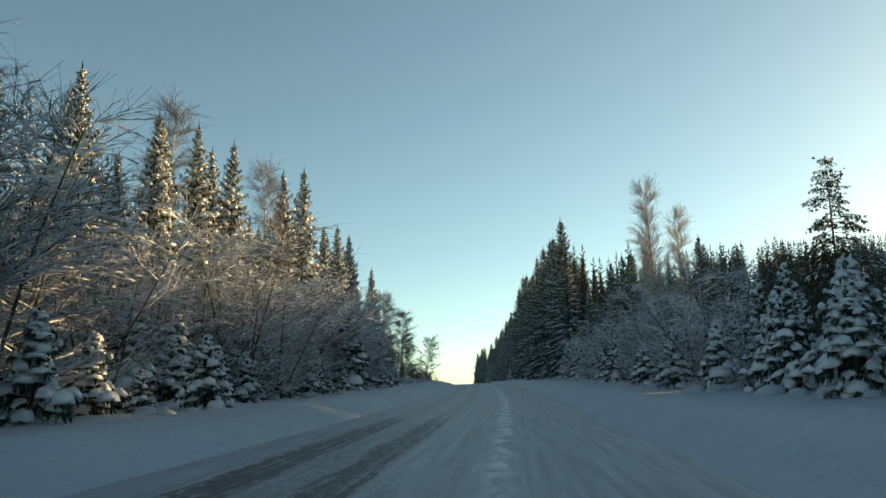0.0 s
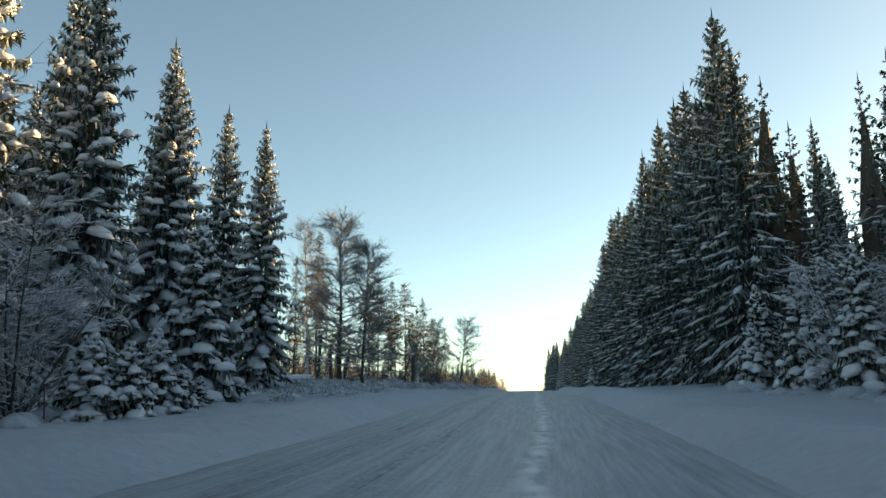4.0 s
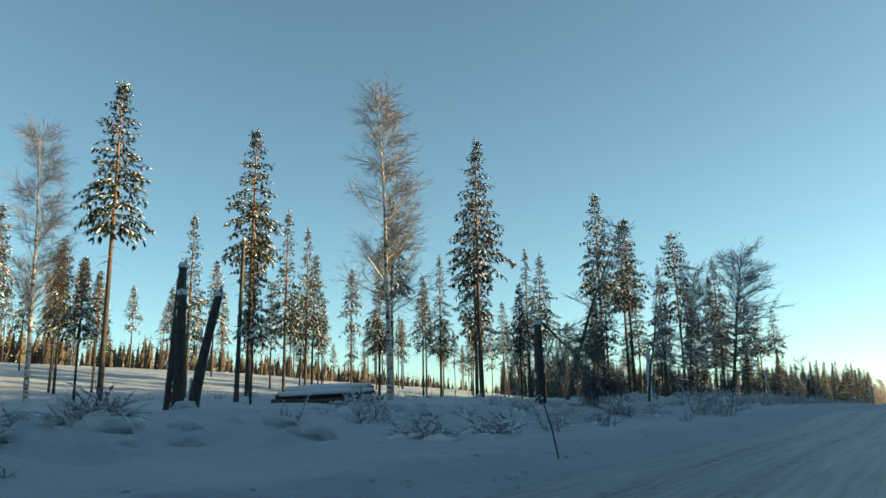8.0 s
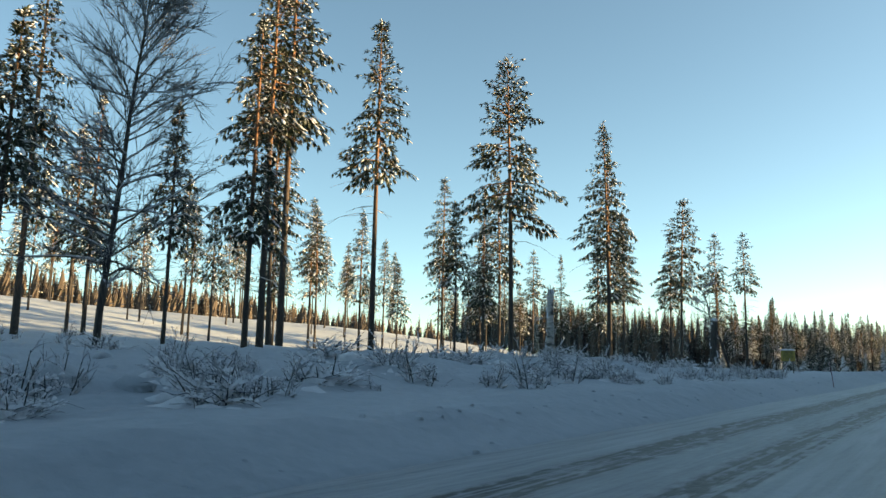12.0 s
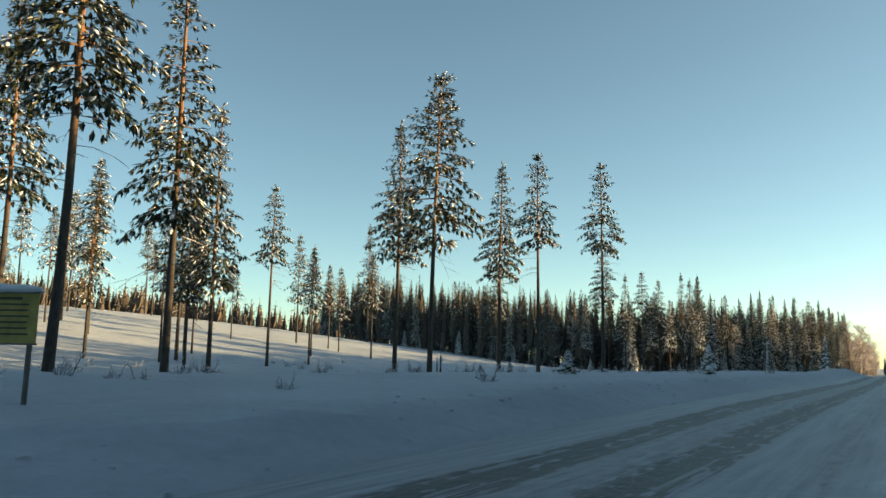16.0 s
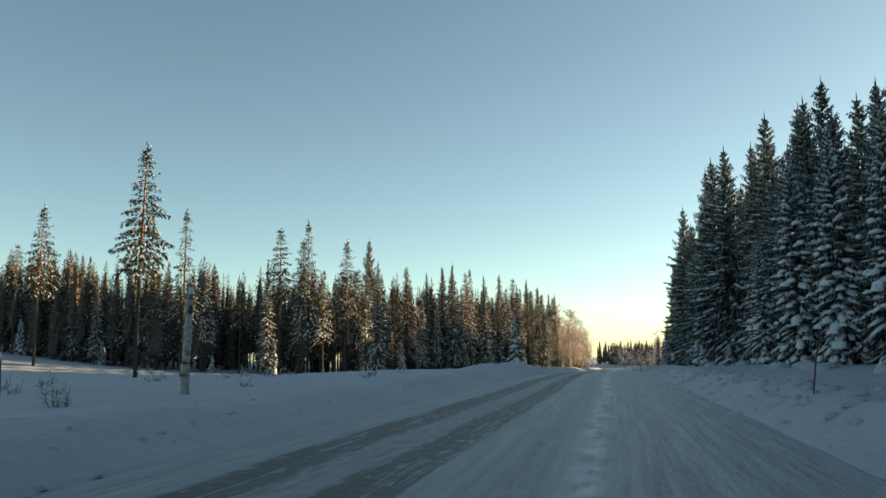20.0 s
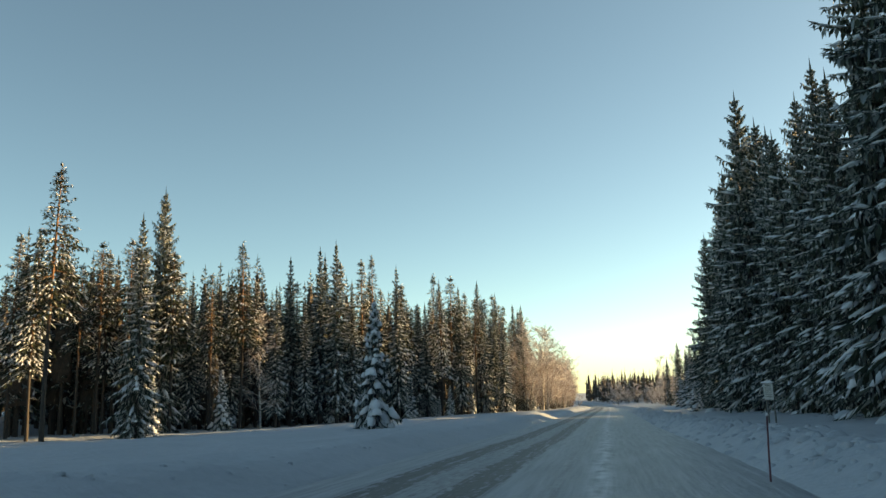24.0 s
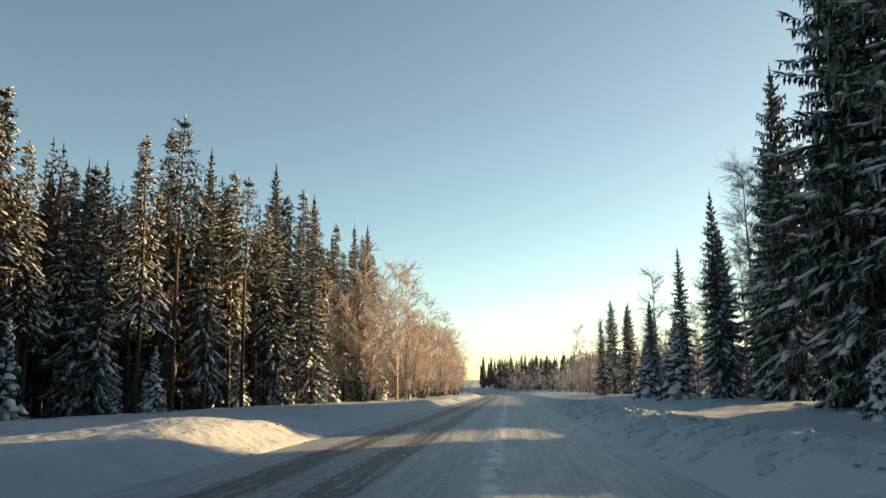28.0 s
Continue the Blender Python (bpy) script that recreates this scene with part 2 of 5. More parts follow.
def rut(lat, at, w):
    return np.exp(-((lat - at) / w) ** 2)


RUTS = ((-3.75, 0.3), (-2.35, 0.3), (-0.95, 0.26), (0.75, 0.26))


def road_top(x, y):
    lat = x - line_x(y)
    z = road_z(y) + 0.02 - 0.012 * np.abs(lat + 1.4)
    z = z + 0.012 * waves(x, y * 0.35, 5.0, 12) + 0.006 * waves(x, y, 14.0, 13)
    for at, w in RUTS:
        z = z - 0.03 * rut(lat + 0.05 * np.sin(y * 0.07), at, w)
    z = z + 0.03 * rut(lat + 0.07 * np.sin(y * 0.05), -0.25, 0.22) * (0.6 + 0.5 * waves(x, y, 6.0, 14))
    return z + 0.3 * step(0.3, 0.9, np.maximum(LEFT_EDGE - 0.15 - lat, lat - RIGHT_EDGE - 0.15)) - 0.12 * step(0.0, 0.9, np.maximum(LEFT_EDGE - lat, lat - RIGHT_EDGE))


def road_material():
    m, nt, b = material("packed_snow_road", 0.55)
    uv = node(nt, "UVMap")
    uv.uv_map = "along"
    sep = node(nt, "SeparateXYZ")
    nt.links.new(uv.outputs["UV"], sep.inputs[0])
    lat, along = sep.outputs["X"], sep.outputs["Y"]
    def along_noise(scale, detail, across, forth):
        mp = node(nt, "Mapping")
        mp.inputs["Scale"].default_value = (across, forth, 1)
        nt.links.new(uv.outputs["UV"], mp.inputs["Vector"])
        t = node(nt, "TexNoise", Scale=scale, Detail=detail)
        nt.links.new(mp.outputs["Vector"], t.inputs["Vector"])
        return t.outputs["Fac"]

    streak = along_noise(1.0, 6, 7.0, 0.3)
    fine = along_noise(9.0, 5, 1.0, 0.5)
    thin = along_noise(1.0, 4, 16.0, 0.22)
    wob = maths(nt, "MULTIPLY", maths(nt, "SUBTRACT", along_noise(1.0, 2, 0.0, 0.06), 0.5), 0.5)
    total = None
    for at, w, k in ((-3.98, 0.16, 2.6), (-3.6, 0.18, 2.3), (-2.42, 0.18, 2.7), (-2.05, 0.12, 1.6), (-3.0, 0.45, 0.3), (-0.95, 0.2, 0.2), (0.75, 0.2, 0.12)):
        d = maths(nt, "DIVIDE", maths(nt, "SUBTRACT", maths(nt, "ADD", lat, wob), at), w)
        g = maths(nt, "MULTIPLY", maths(nt, "POWER", 2.718, maths(nt, "MULTIPLY", maths(nt, "MULTIPLY", d, d), -1.0)), k)
        total = g if total is None else maths(nt, "ADD", total, g)
    # the road is whiter on the climb before the crest, barer after it
    bare = ramp(nt, maths(nt, "DIVIDE", along, 300.0, True), [(0.0, (1, 1, 1)), (0.06, (0.9, 0.9, 0.9)), (0.09, (0.12, 0.12, 0.12)), (0.62, (0.15, 0.15, 0.15)), (0.75, (1, 1, 1))])
    lines = maths(nt, "ADD", ramp(nt, streak, [(0.36, (0, 0, 0)), (0.56, (0.8, 0.8, 0.8))]), ramp(nt, thin, [(0.45, (0, 0, 0)), (0.6, (0.9, 0.9, 0.9))]))
    chatter = ramp(nt, along_noise(1.0, 6, 7.0, 2.2), [(0.36, (0.2, 0.2, 0.2)), (0.6, (1.4, 1.4, 1.4))])
    worn = maths(nt, "MULTIPLY", maths(nt, "MULTIPLY", maths(nt, "MULTIPLY", total, bare), chatter), maths(nt, "MULTIPLY", lines, maths(nt, "ADD", fine, 0.7)), True)
    packed = ramp(nt, streak, [(0.3, (0.19, 0.225, 0.25)), (0.7, (0.35, 0.39, 0.42))])
    ridge_d = maths(nt, "DIVIDE", maths(nt, "ADD", maths(nt, "ADD", lat, wob), 0.28), 0.2)
    ridge = maths(nt, "MULTIPLY", maths(nt, "POWER", 2.718, maths(nt, "MULTIPLY", maths(nt, "MULTIPLY", ridge_d, ridge_d), -1.0)), ramp(nt, along_noise(1.0, 4, 3.0, 1.2), [(0.4, (0, 0, 0)), (0.6, (1, 1, 1))]), True)
    packed = mixed(nt, ridge, packed, (0.58, 0.61, 0.64))
    nt.links.new(mixed(nt, worn, packed, (0.05, 0.05, 0.05)), b.inputs["Base Color"])
    bump(nt, b, maths(nt, "ADD", streak, maths(nt, "MULTIPLY", fine, 0.9)), 0.65, 0.06)
    return m


road = grid_object("road", np.concatenate([np.arange(LEFT_EDGE - 1.0, RIGHT_EDGE + 1.01, 0.12)]), np.concatenate([np.arange(-40, 0, 4.0), np.arange(0, 470, 0.5), np.arange(470, 800, 3.0)]), road_top, road_material(), uv=True)
tagged(road, "packed snow road with dark worn wheel ruts", "road", kind="structure")


# ---- mesh tools ----
RING = {n: [(math.cos(6.28319 * k / n), math.sin(6.28319 * k / n)) for k in range(n)] for n in range(3, 13)}


class Shape:
    """Vertices and faces gathered for one part."""

    def __init__(self):
        self.v, self.f = [], []

    def add(self, verts, faces):
        n = len(self.v)
        self.v.extend(verts)
        self.f.extend([tuple(i + n for i in f) for f in faces])

    def tube(self, pts, radii, sides=5, cap=True):
        n = len(self.v)
        for i, p in enumerate(pts):
            q = pts[min(i + 1, len(pts) - 1)]
            o = pts[max(i - 1, 0)]
            d = Vector(q) - Vector(o)
            a = d.orthogonal().normalized()
            c = d.cross(a).normalized()
            ax, ay, az = a
            cx, cy, cz = c
            px, py, pz = p
            w = radii[i]
            for u, q in RING[sides]:
                u, q = u * w, q * w
                self.v.append((px + ax * u + cx * q, py + ay * u + cy * q, pz + az * u + cz * q))
        for i in range(len(pts) - 1):
            for k in range(sides):
                j = (k + 1) % sides
                self.f.append((n + i * sides + k, n + i * sides + j, n + (i + 1) * sides + j, n + (i + 1) * sides + k))
        if cap:
            self.f.append(tuple(n + (len(pts) - 1) * sides + k for k in range(sides)))

    def blade(self, a, b, w, side):
        """A narrow leaf-shaped face pair from a to b, w wide."""
        mx, my, mz = a[0] + (b[0] - a[0]) * 0.45, a[1] + (b[1] - a[1]) * 0.45, a[2] + (b[2] - a[2]) * 0.45
        sx, sy, sz = side[0] * w, side[1] * w, side[2] * w
        n = len(self.v)
        self.v += [(a[0], a[1], a[2]), (mx + sx, my + sy, mz + sz), (b[0], b[1], b[2]), (mx - sx, my - sy, mz - sz)]
        self.f.append((n, n + 1, n + 2, n + 3))

    def pad(self, pts, widths, heights, side):
        """A rounded cushion of snow that lies along pts."""
        n, sx, sy = len(self.v), side[0], side[1]
        for p, w, h in zip(pts, widths, heights):
            for u, k in ((-1.0, -0.25), (-0.72, 0.65), (0.0, 1.0), (0.72, 0.65), (1.0, -0.25)):
                self.v.append((p[0] + sx * w * u, p[1] + sy * w * u, p[2] + h * k))
        for i in range(len(pts) - 1):
            for k in range(4):
                a = n + i * 5 + k
                self.f.append((a, a + 1, a + 6, a + 5))
            self.f.append((n + i * 5 + 4, n + i * 5, n + i * 5 + 5, n + i * 5 + 9))
        e = n + (len(pts) - 1) * 5
        self.f.append((n + 4, n + 3, n + 2, n + 1, n))
        self.f.append((e, e + 1, e + 2, e + 3, e + 4))

    def tent(self, a, b, w, side, h):
        """A small ridge of snow from a to b."""
        m = [a[i] + (b[i] - a[i]) * 0.5 for i in range(3)]
        self.add([a, (m[0] + side[0] * w, m[1] + side[1] * w, m[2]), (b[0], b[1], b[2] + 0.01), (m[0] - side[0] * w, m[1] - side[1] * w, m[2]), (m[0], m[1], m[2] + h)],
                 [(0, 1, 4), (1, 2, 4), (2, 3, 4), (3, 0, 4)])

    def lump(self, c, rx, ry, rz, rnd, rings=3, segs=7):
        """An uneven rounded heap."""
        n = len(self.v)
        self.v.append((c[0], c[1], c[2] + rz))
        for i in range(1, rings + 1):
            a = 1.75 * i / rings
            for k in range(segs):
                t = 6.28319 * (k + 0.5 * (i % 2)) / segs
                q = rnd.uniform(0.82, 1.15)
                self.v.append((c[0] + rx * q * math.sin(a) * math.cos(t), c[1] + ry * q * math.sin(a) * math.sin(t), c[2] + rz * q * math.cos(a)))
        for k in range(segs):
            self.f.append((n, n + 1 + k, n + 1 + (k + 1) % segs))
        for i in range(rings - 1):
            for k in range(segs):
                a, b2 = n + 1 + i * segs + k, n + 1 + i * segs + (k + 1) % segs
                self.f.append((a, a + segs, b2 + segs, b2))
        self.f.append(tuple(n + 1 + (rings - 1) * segs + k for k in range(segs)))

    def mesh(self, name, mat, smooth=False):
        me = bpy.data.meshes.new(name)
        me.from_pydata(self.v, [], self.f)
        if smooth:
            me.shade_smooth()
        me.materials.append(mat)
        return me


def part(name, shape, mat, parent, label="", smooth=False):
    ob = new(name, shape.mesh(name, mat, smooth))
    ob.parent = parent
    if label:
        tagged(ob, label)
    return ob


# ---- kinds of tree ----
def spruce_shapes(seed, H, R, clear, count, segs, snow, slope, heavy=1.0, fine=1, tents=0.3, cone=0.95, broad=1.0):
    """A spruce: drooping fronds set round a straight trunk, each with snow along its back and on its twigs."""
    r = random.Random(seed)
    trunk, crown, load = Shape(), Shape(), Shape()
    trunk.tube([(0, 0, -0.4), (0.02, 0, 0.3), (0, 0.03, H * 0.4), (0.02, 0, H * 0.98)], [H * 0.0125 + 0.04, H * 0.0105 + 0.02, H * 0.0075, 0.015], 8)
    for c in range(count):
        g = (c + r.uniform(-0.5, 0.5)) / count
        f = max(0.0, min(0.97, max(g, 0.0) ** 1.03))
        z = clear + (H - clear) * f
        reach = R * (1 - f ** cone) * (0.75 + 0.25 * float(step(0.0, 0.15, f))) + 0.06
        t = c * 2.39996 + r.uniform(-0.5, 0.5)
        L = reach * r.choice((0.62, 0.8, 0.9, 1.0, 1.05, 1.22)) * r.uniform(0.9, 1.1)
        ca, sa = math.cos(t), math.sin(t)
        rise = (0.55 * f ** 1.5) - slope * (1 - f) + r.uniform(-0.15, 0.15)
        sag = 0.22 * (1 - f)

        def at(s):
            return (ca * L * s, sa * L * s, z + L * (rise * s - sag * s * s + 0.16 * s ** 4))
        side = (-sa, ca, 0.0)
        n = max(min(3, segs + 1), int(segs * (0.4 + 0.6 * L / R)))
        for i in range(n):
            s = 0.12 + 0.88 * (i + r.uniform(0.3, 0.8)) / n
            p = at(s)
            q = at(min(1.05, s + 0.2))
            w = (min(0.15, 0.25 * L) + 0.23 * L * (1 - s) ** 0.7) * r.uniform(0.7, 1.25)
            for k in (-1, 1):
                tip = (q[0] + side[0] * w * k, q[1] + side[1] * w * k, q[2] - w * r.uniform(0.25, 0.7))
                crown.blade(p, tip, (0.04 + 0.07 * w) * broad, (ca * 0.7, sa * 0.7, 0.5 * k))
                if fine:
                    tip2 = (p[0] + side[0] * w * k * 0.7, p[1] + side[1] * w * k * 0.7, p[2] - w * r.uniform(0.5, 1.0))
                    crown.blade(p, tip2, 0.03 + 0.06 * w, (ca, sa, 0.1))
                if r.random() < snow * tents:
                    cut = r.uniform(0.45, 0.85) if fine else 1.0
                    end = tuple(p[i] + (tip[i] - p[i]) * cut for i in range(3))
                    load.tent((p[0], p[1], p[2] + 0.02), end, (0.035 + 0.075 * w) * heavy ** 0.5 * broad, (ca, sa, 0), 0.035 * heavy + 0.02)
            hang = (p[0] + ca * 0.1 + r.uniform(-0.1, 0.1), p[1] + sa * 0.1 + r.uniform(-0.1, 0.1), p[2] - r.uniform(0.2, 0.5) * min(1.0, L) - 0.14 * L * (1 - s))
            crown.blade(p, hang, (0.05 + 0.05 * L * (1 - s)) * broad, (ca, sa, 0))
        crown.blade(at(0.72), at(1.08), 0.06 + 0.03 * L, side)
        if fine:
            for k in range(11):
                u = 0.12 + 0.062 * k
                p = at(u)
                o = r.uniform(-0.26, 0.26) * L * (1 - u)
                a = (p[0] + side[0] * o, p[1] + side[1] * o, p[2] + 0.05 - 0.2 * abs(o))
                crown.blade(a, (a[0] + r.uniform(-0.12, 0.12), a[1] + r.uniform(-0.12, 0.12), a[2] - r.uniform(0.35, 0.9) * min(1.0, 0.3 + L * 0.3)), (0.05 + 0.028 * L) * (1.2 - u) * r.uniform(0.7, 1.2), (side[0] + r.uniform(-0.8, 0.8) * ca, side[1] + r.uniform(-0.8, 0.8) * sa, 0))
        if fine and r.random() < snow:
            u0, end = r.uniform(0.15, 0.4), r.uniform(0.75, 1.0)
            while u0 < end - 0.1:
                u1 = min(end, u0 + r.uniform(0.22, 0.5))
                m = 4 if fine > 1 else 3
                ps, ws, hs = [], [], []
                big = r.uniform(0.7, 1.35)
                for i in range(m):
                    u = i / (m - 1)
                    p = at(u0 + (u1 - u0) * u)
                    bell = math.sin(0.4 + 2.35 * u)
                    ws.append((0.035 + 0.05 * L) * bell * r.uniform(0.75, 1.25) * heavy * big)
                    hs.append((0.035 + 0.028 * L) * bell * r.uniform(0.7, 1.3) * heavy * big)
                    ps.append((p[0], p[1], p[2] + 0.02))
                load.pad(ps, ws, hs, side)
                u0 = u1 + r.uniform(0.03, 0.14)
    if not fine:
        # a dense inner mass, for trees that are only seen from far off
        rings = [[((R * k * (1 - f ** cone) + 0.1) * math.cos(j * 0.8976 + f * 3) * r.uniform(0.7, 1.3), (R * k * (1 - f ** cone) + 0.1) * math.sin(j * 0.8976 + f * 3) * r.uniform(0.7, 1.3), clear + (H - clear) * f) for j in range(7)] for f, k in ((0.0, 0.35), (0.1, 0.5), (0.45, 0.42), (0.7, 0.3), (0.85, 0.08))]
        trunk.add([p for ring in rings for p in ring], [(i * 7 + j, i * 7 + (j + 1) % 7, i * 7 + 7 + (j + 1) % 7, i * 7 + 7 + j) for i in range(4) for j in range(7)])
    for d in ((1, 0, 0), (0, 1, 0)):
        crown.blade((0, 0, H * 0.94), (0, 0, H * 1.02), 0.07, d)
    return trunk, crown, load


def needle_tuft(crown, load, p, d, size, r, blades, snow):
    """Needles fanned about one direction, hanging a little, with a cushion of snow on their back."""
    t0, e0 = math.atan2(d[1], d[0]), d[2]
    for i in range(blades):
        t, e = t0 + r.gauss(0, 0.6), e0 + r.uniform(-0.75, 0.4)
        L = size * r.uniform(0.6, 1.15)
        ce = math.cos(e)
        o = r.uniform(-0.1, 0.1) * size
        a = (p[0] - d[1] * o, p[1] + d[0] * o, p[2] + r.uniform(-0.08, 0.06))
        crown.blade(a, (a[0] + math.cos(t) * ce * L, a[1] + math.sin(t) * ce * L, a[2] + math.sin(e) * L), size * 0.14, (-math.sin(t), math.cos(t), r.uniform(-0.5, 0.5)))
    if r.random() < snow:
        n = math.hypot(d[0], d[1]) + 0.01
        u, k = (d[0] / n, d[1] / n), size * r.uniform(0.75, 1.2)
        load.pad([(p[0] + u[0] * k * f, p[1] + u[1] * k * f, p[2] + 0.05 * size + math.sin(e0 - 0.15) * k * f) for f in (0.0, 0.45, 0.9)],
                 [0.1 * k, 0.2 * k, 0.09 * k], [0.05 * k, 0.12 * k, 0.05 * k], (-u[1], u[0], 0))


def pine_shapes(seed, H, bare, R, blades=7, lean=0.0, snow=0.6, thin=1.0, point=0.8, gaps=0.22):
    """A tall forest pine: bare trunk, thin dead branches, and a pointed crown of drooping layered boughs."""
    r = random.Random(seed)
    trunk, crown, load = Shape(), Shape(), Shape()
    bend = [r.uniform(-0.22, 0.22) for _ in range(4)]

    def axis(z):
        f = z / H
        return (bend[0] * math.sin(f * 4) + lean * f, bend[1] * math.sin(f * 3 + 1) - bend[1] * math.sin(1), z)
    zs = [-0.4, 0.2, H * 0.15, H * 0.3, H * 0.45, H * 0.6, H * 0.75, H * 0.88, H * 0.99]
    rad = [0.02, 0.0145, 0.0118, 0.0105, 0.0092, 0.0074, 0.005, 0.0028, 0.0008]
    trunk.tube([axis(z) for z in zs], [k * H * 0.62 + 0.01 for k in rad], 9)

    def dead(z, L, droop):
        a, t = axis(z), r.uniform(0, 6.28)
        c, q = math.cos(t), math.sin(t)
        pts = [(a[0] + c * L * f, a[1] + q * L * f, a[2] + L * (0.12 * f - droop * f * f)) for f in (0, 0.35, 0.7, 1.0)]
        trunk.tube(pts, [0.022, 0.016, 0.011, 0.006], 3, False)
        if L > 1.0:
            for f in (1, 2):
                p = pts[f]
                t2 = t + r.choice((-0.8, 0.8))
                trunk.tube([p, (p[0] + math.cos(t2) * L * 0.35, p[1] + math.sin(t2) * L * 0.35, p[2] - 0.12 * L)], [0.01, 0.005], 3, False)
        if L > 0.9 and r.random() < 0.5:
            load.tent(pts[0], pts[2], 0.03, (-q, c, 0), 0.04)
    for _ in range(8):
        dead(r.uniform(H * 0.15, H * bare), r.uniform(0.2, 0.6), r.uniform(-0.1, 0.2))
    for _ in range(9):
        dead(H * (bare - 0.16 * r.random() ** 2), r.uniform(0.9, 1.0 * R + 0.3), r.uniform(0.2, 0.6))
    z = H * bare
    while z < H * 0.975:
        f = (z / H - bare) / (1 - bare)
        width = R * (0.72 + 0.28 * min(1.0, f * 6)) * (1 - f) ** point + 0.12
        t0 = r.uniform(0, 6.28)
        n = r.choice((3, 4, 5))
        for k in range(n):
            if r.random() < gaps * (1.35 - f):
                continue
            t = t0 + 6.28319 * k / n + r.uniform(-0.35, 0.35)
            L = width * r.uniform(0.6, 1.2)
            up = -0.05 + 0.75 * f ** 1.3 + r.uniform(-0.15, 0.2)
            droop = 0.42 - 0.2 * f + r.uniform(-0.05, 0.12)
            a = axis(z + r.uniform(-0.22, 0.22))
            c, q = math.cos(t), math.sin(t)

            def at(s):
                return (a[0] + c * L * s, a[1] + q * L * s, a[2] + L * (up * s - droop * s * s))
            trunk.tube([at(0), at(0.5), at(1)], [0.01 + 0.015 * L, 0.008 + 0.008 * L, 0.007], 3, False)
            s0 = 0.34 if L > 1.0 else 0.15
            m = max(2, int(L * (1 - s0) / (0.3 * thin)))
            for i in range(m + 1):
                s = s0 + (1 - s0) * i / m
                p = at(s)
                pitch = math.atan(up - 2 * droop * s)
                spread = 0.42 * L * (1.15 - s) ** 0.8
                for side in ((-1, 0, 1) if spread > 0.5 else (-1, 1)) if i < m else (0,):
                    w = side * spread * r.uniform(0.5, 1.1)
                    b = (p[0] - q * w, p[1] + c * w, p[2] - abs(w) * 0.35 + r.uniform(-0.1, 0.08))
                    a2 = t + side * r.uniform(0.35, 1.0)
                    needle_tuft(crown, load, b, (math.cos(a2), math.sin(a2), pitch - 0.1), r.uniform(0.36, 0.6) * (1.05 - 0.45 * f) * thin ** 0.6, r, blades, snow)
        z += H * 0.021 * r.uniform(0.7, 1.35) * (1.15 - 0.45 * f)
    for k in range(3):
        needle_tuft(crown, load, axis(H * (0.985 - 0.012 * k)), (math.cos(k * 2.1), math.sin(k * 2.1), 0.9), 0.4, r, blades, 1)
    return trunk, crown, load


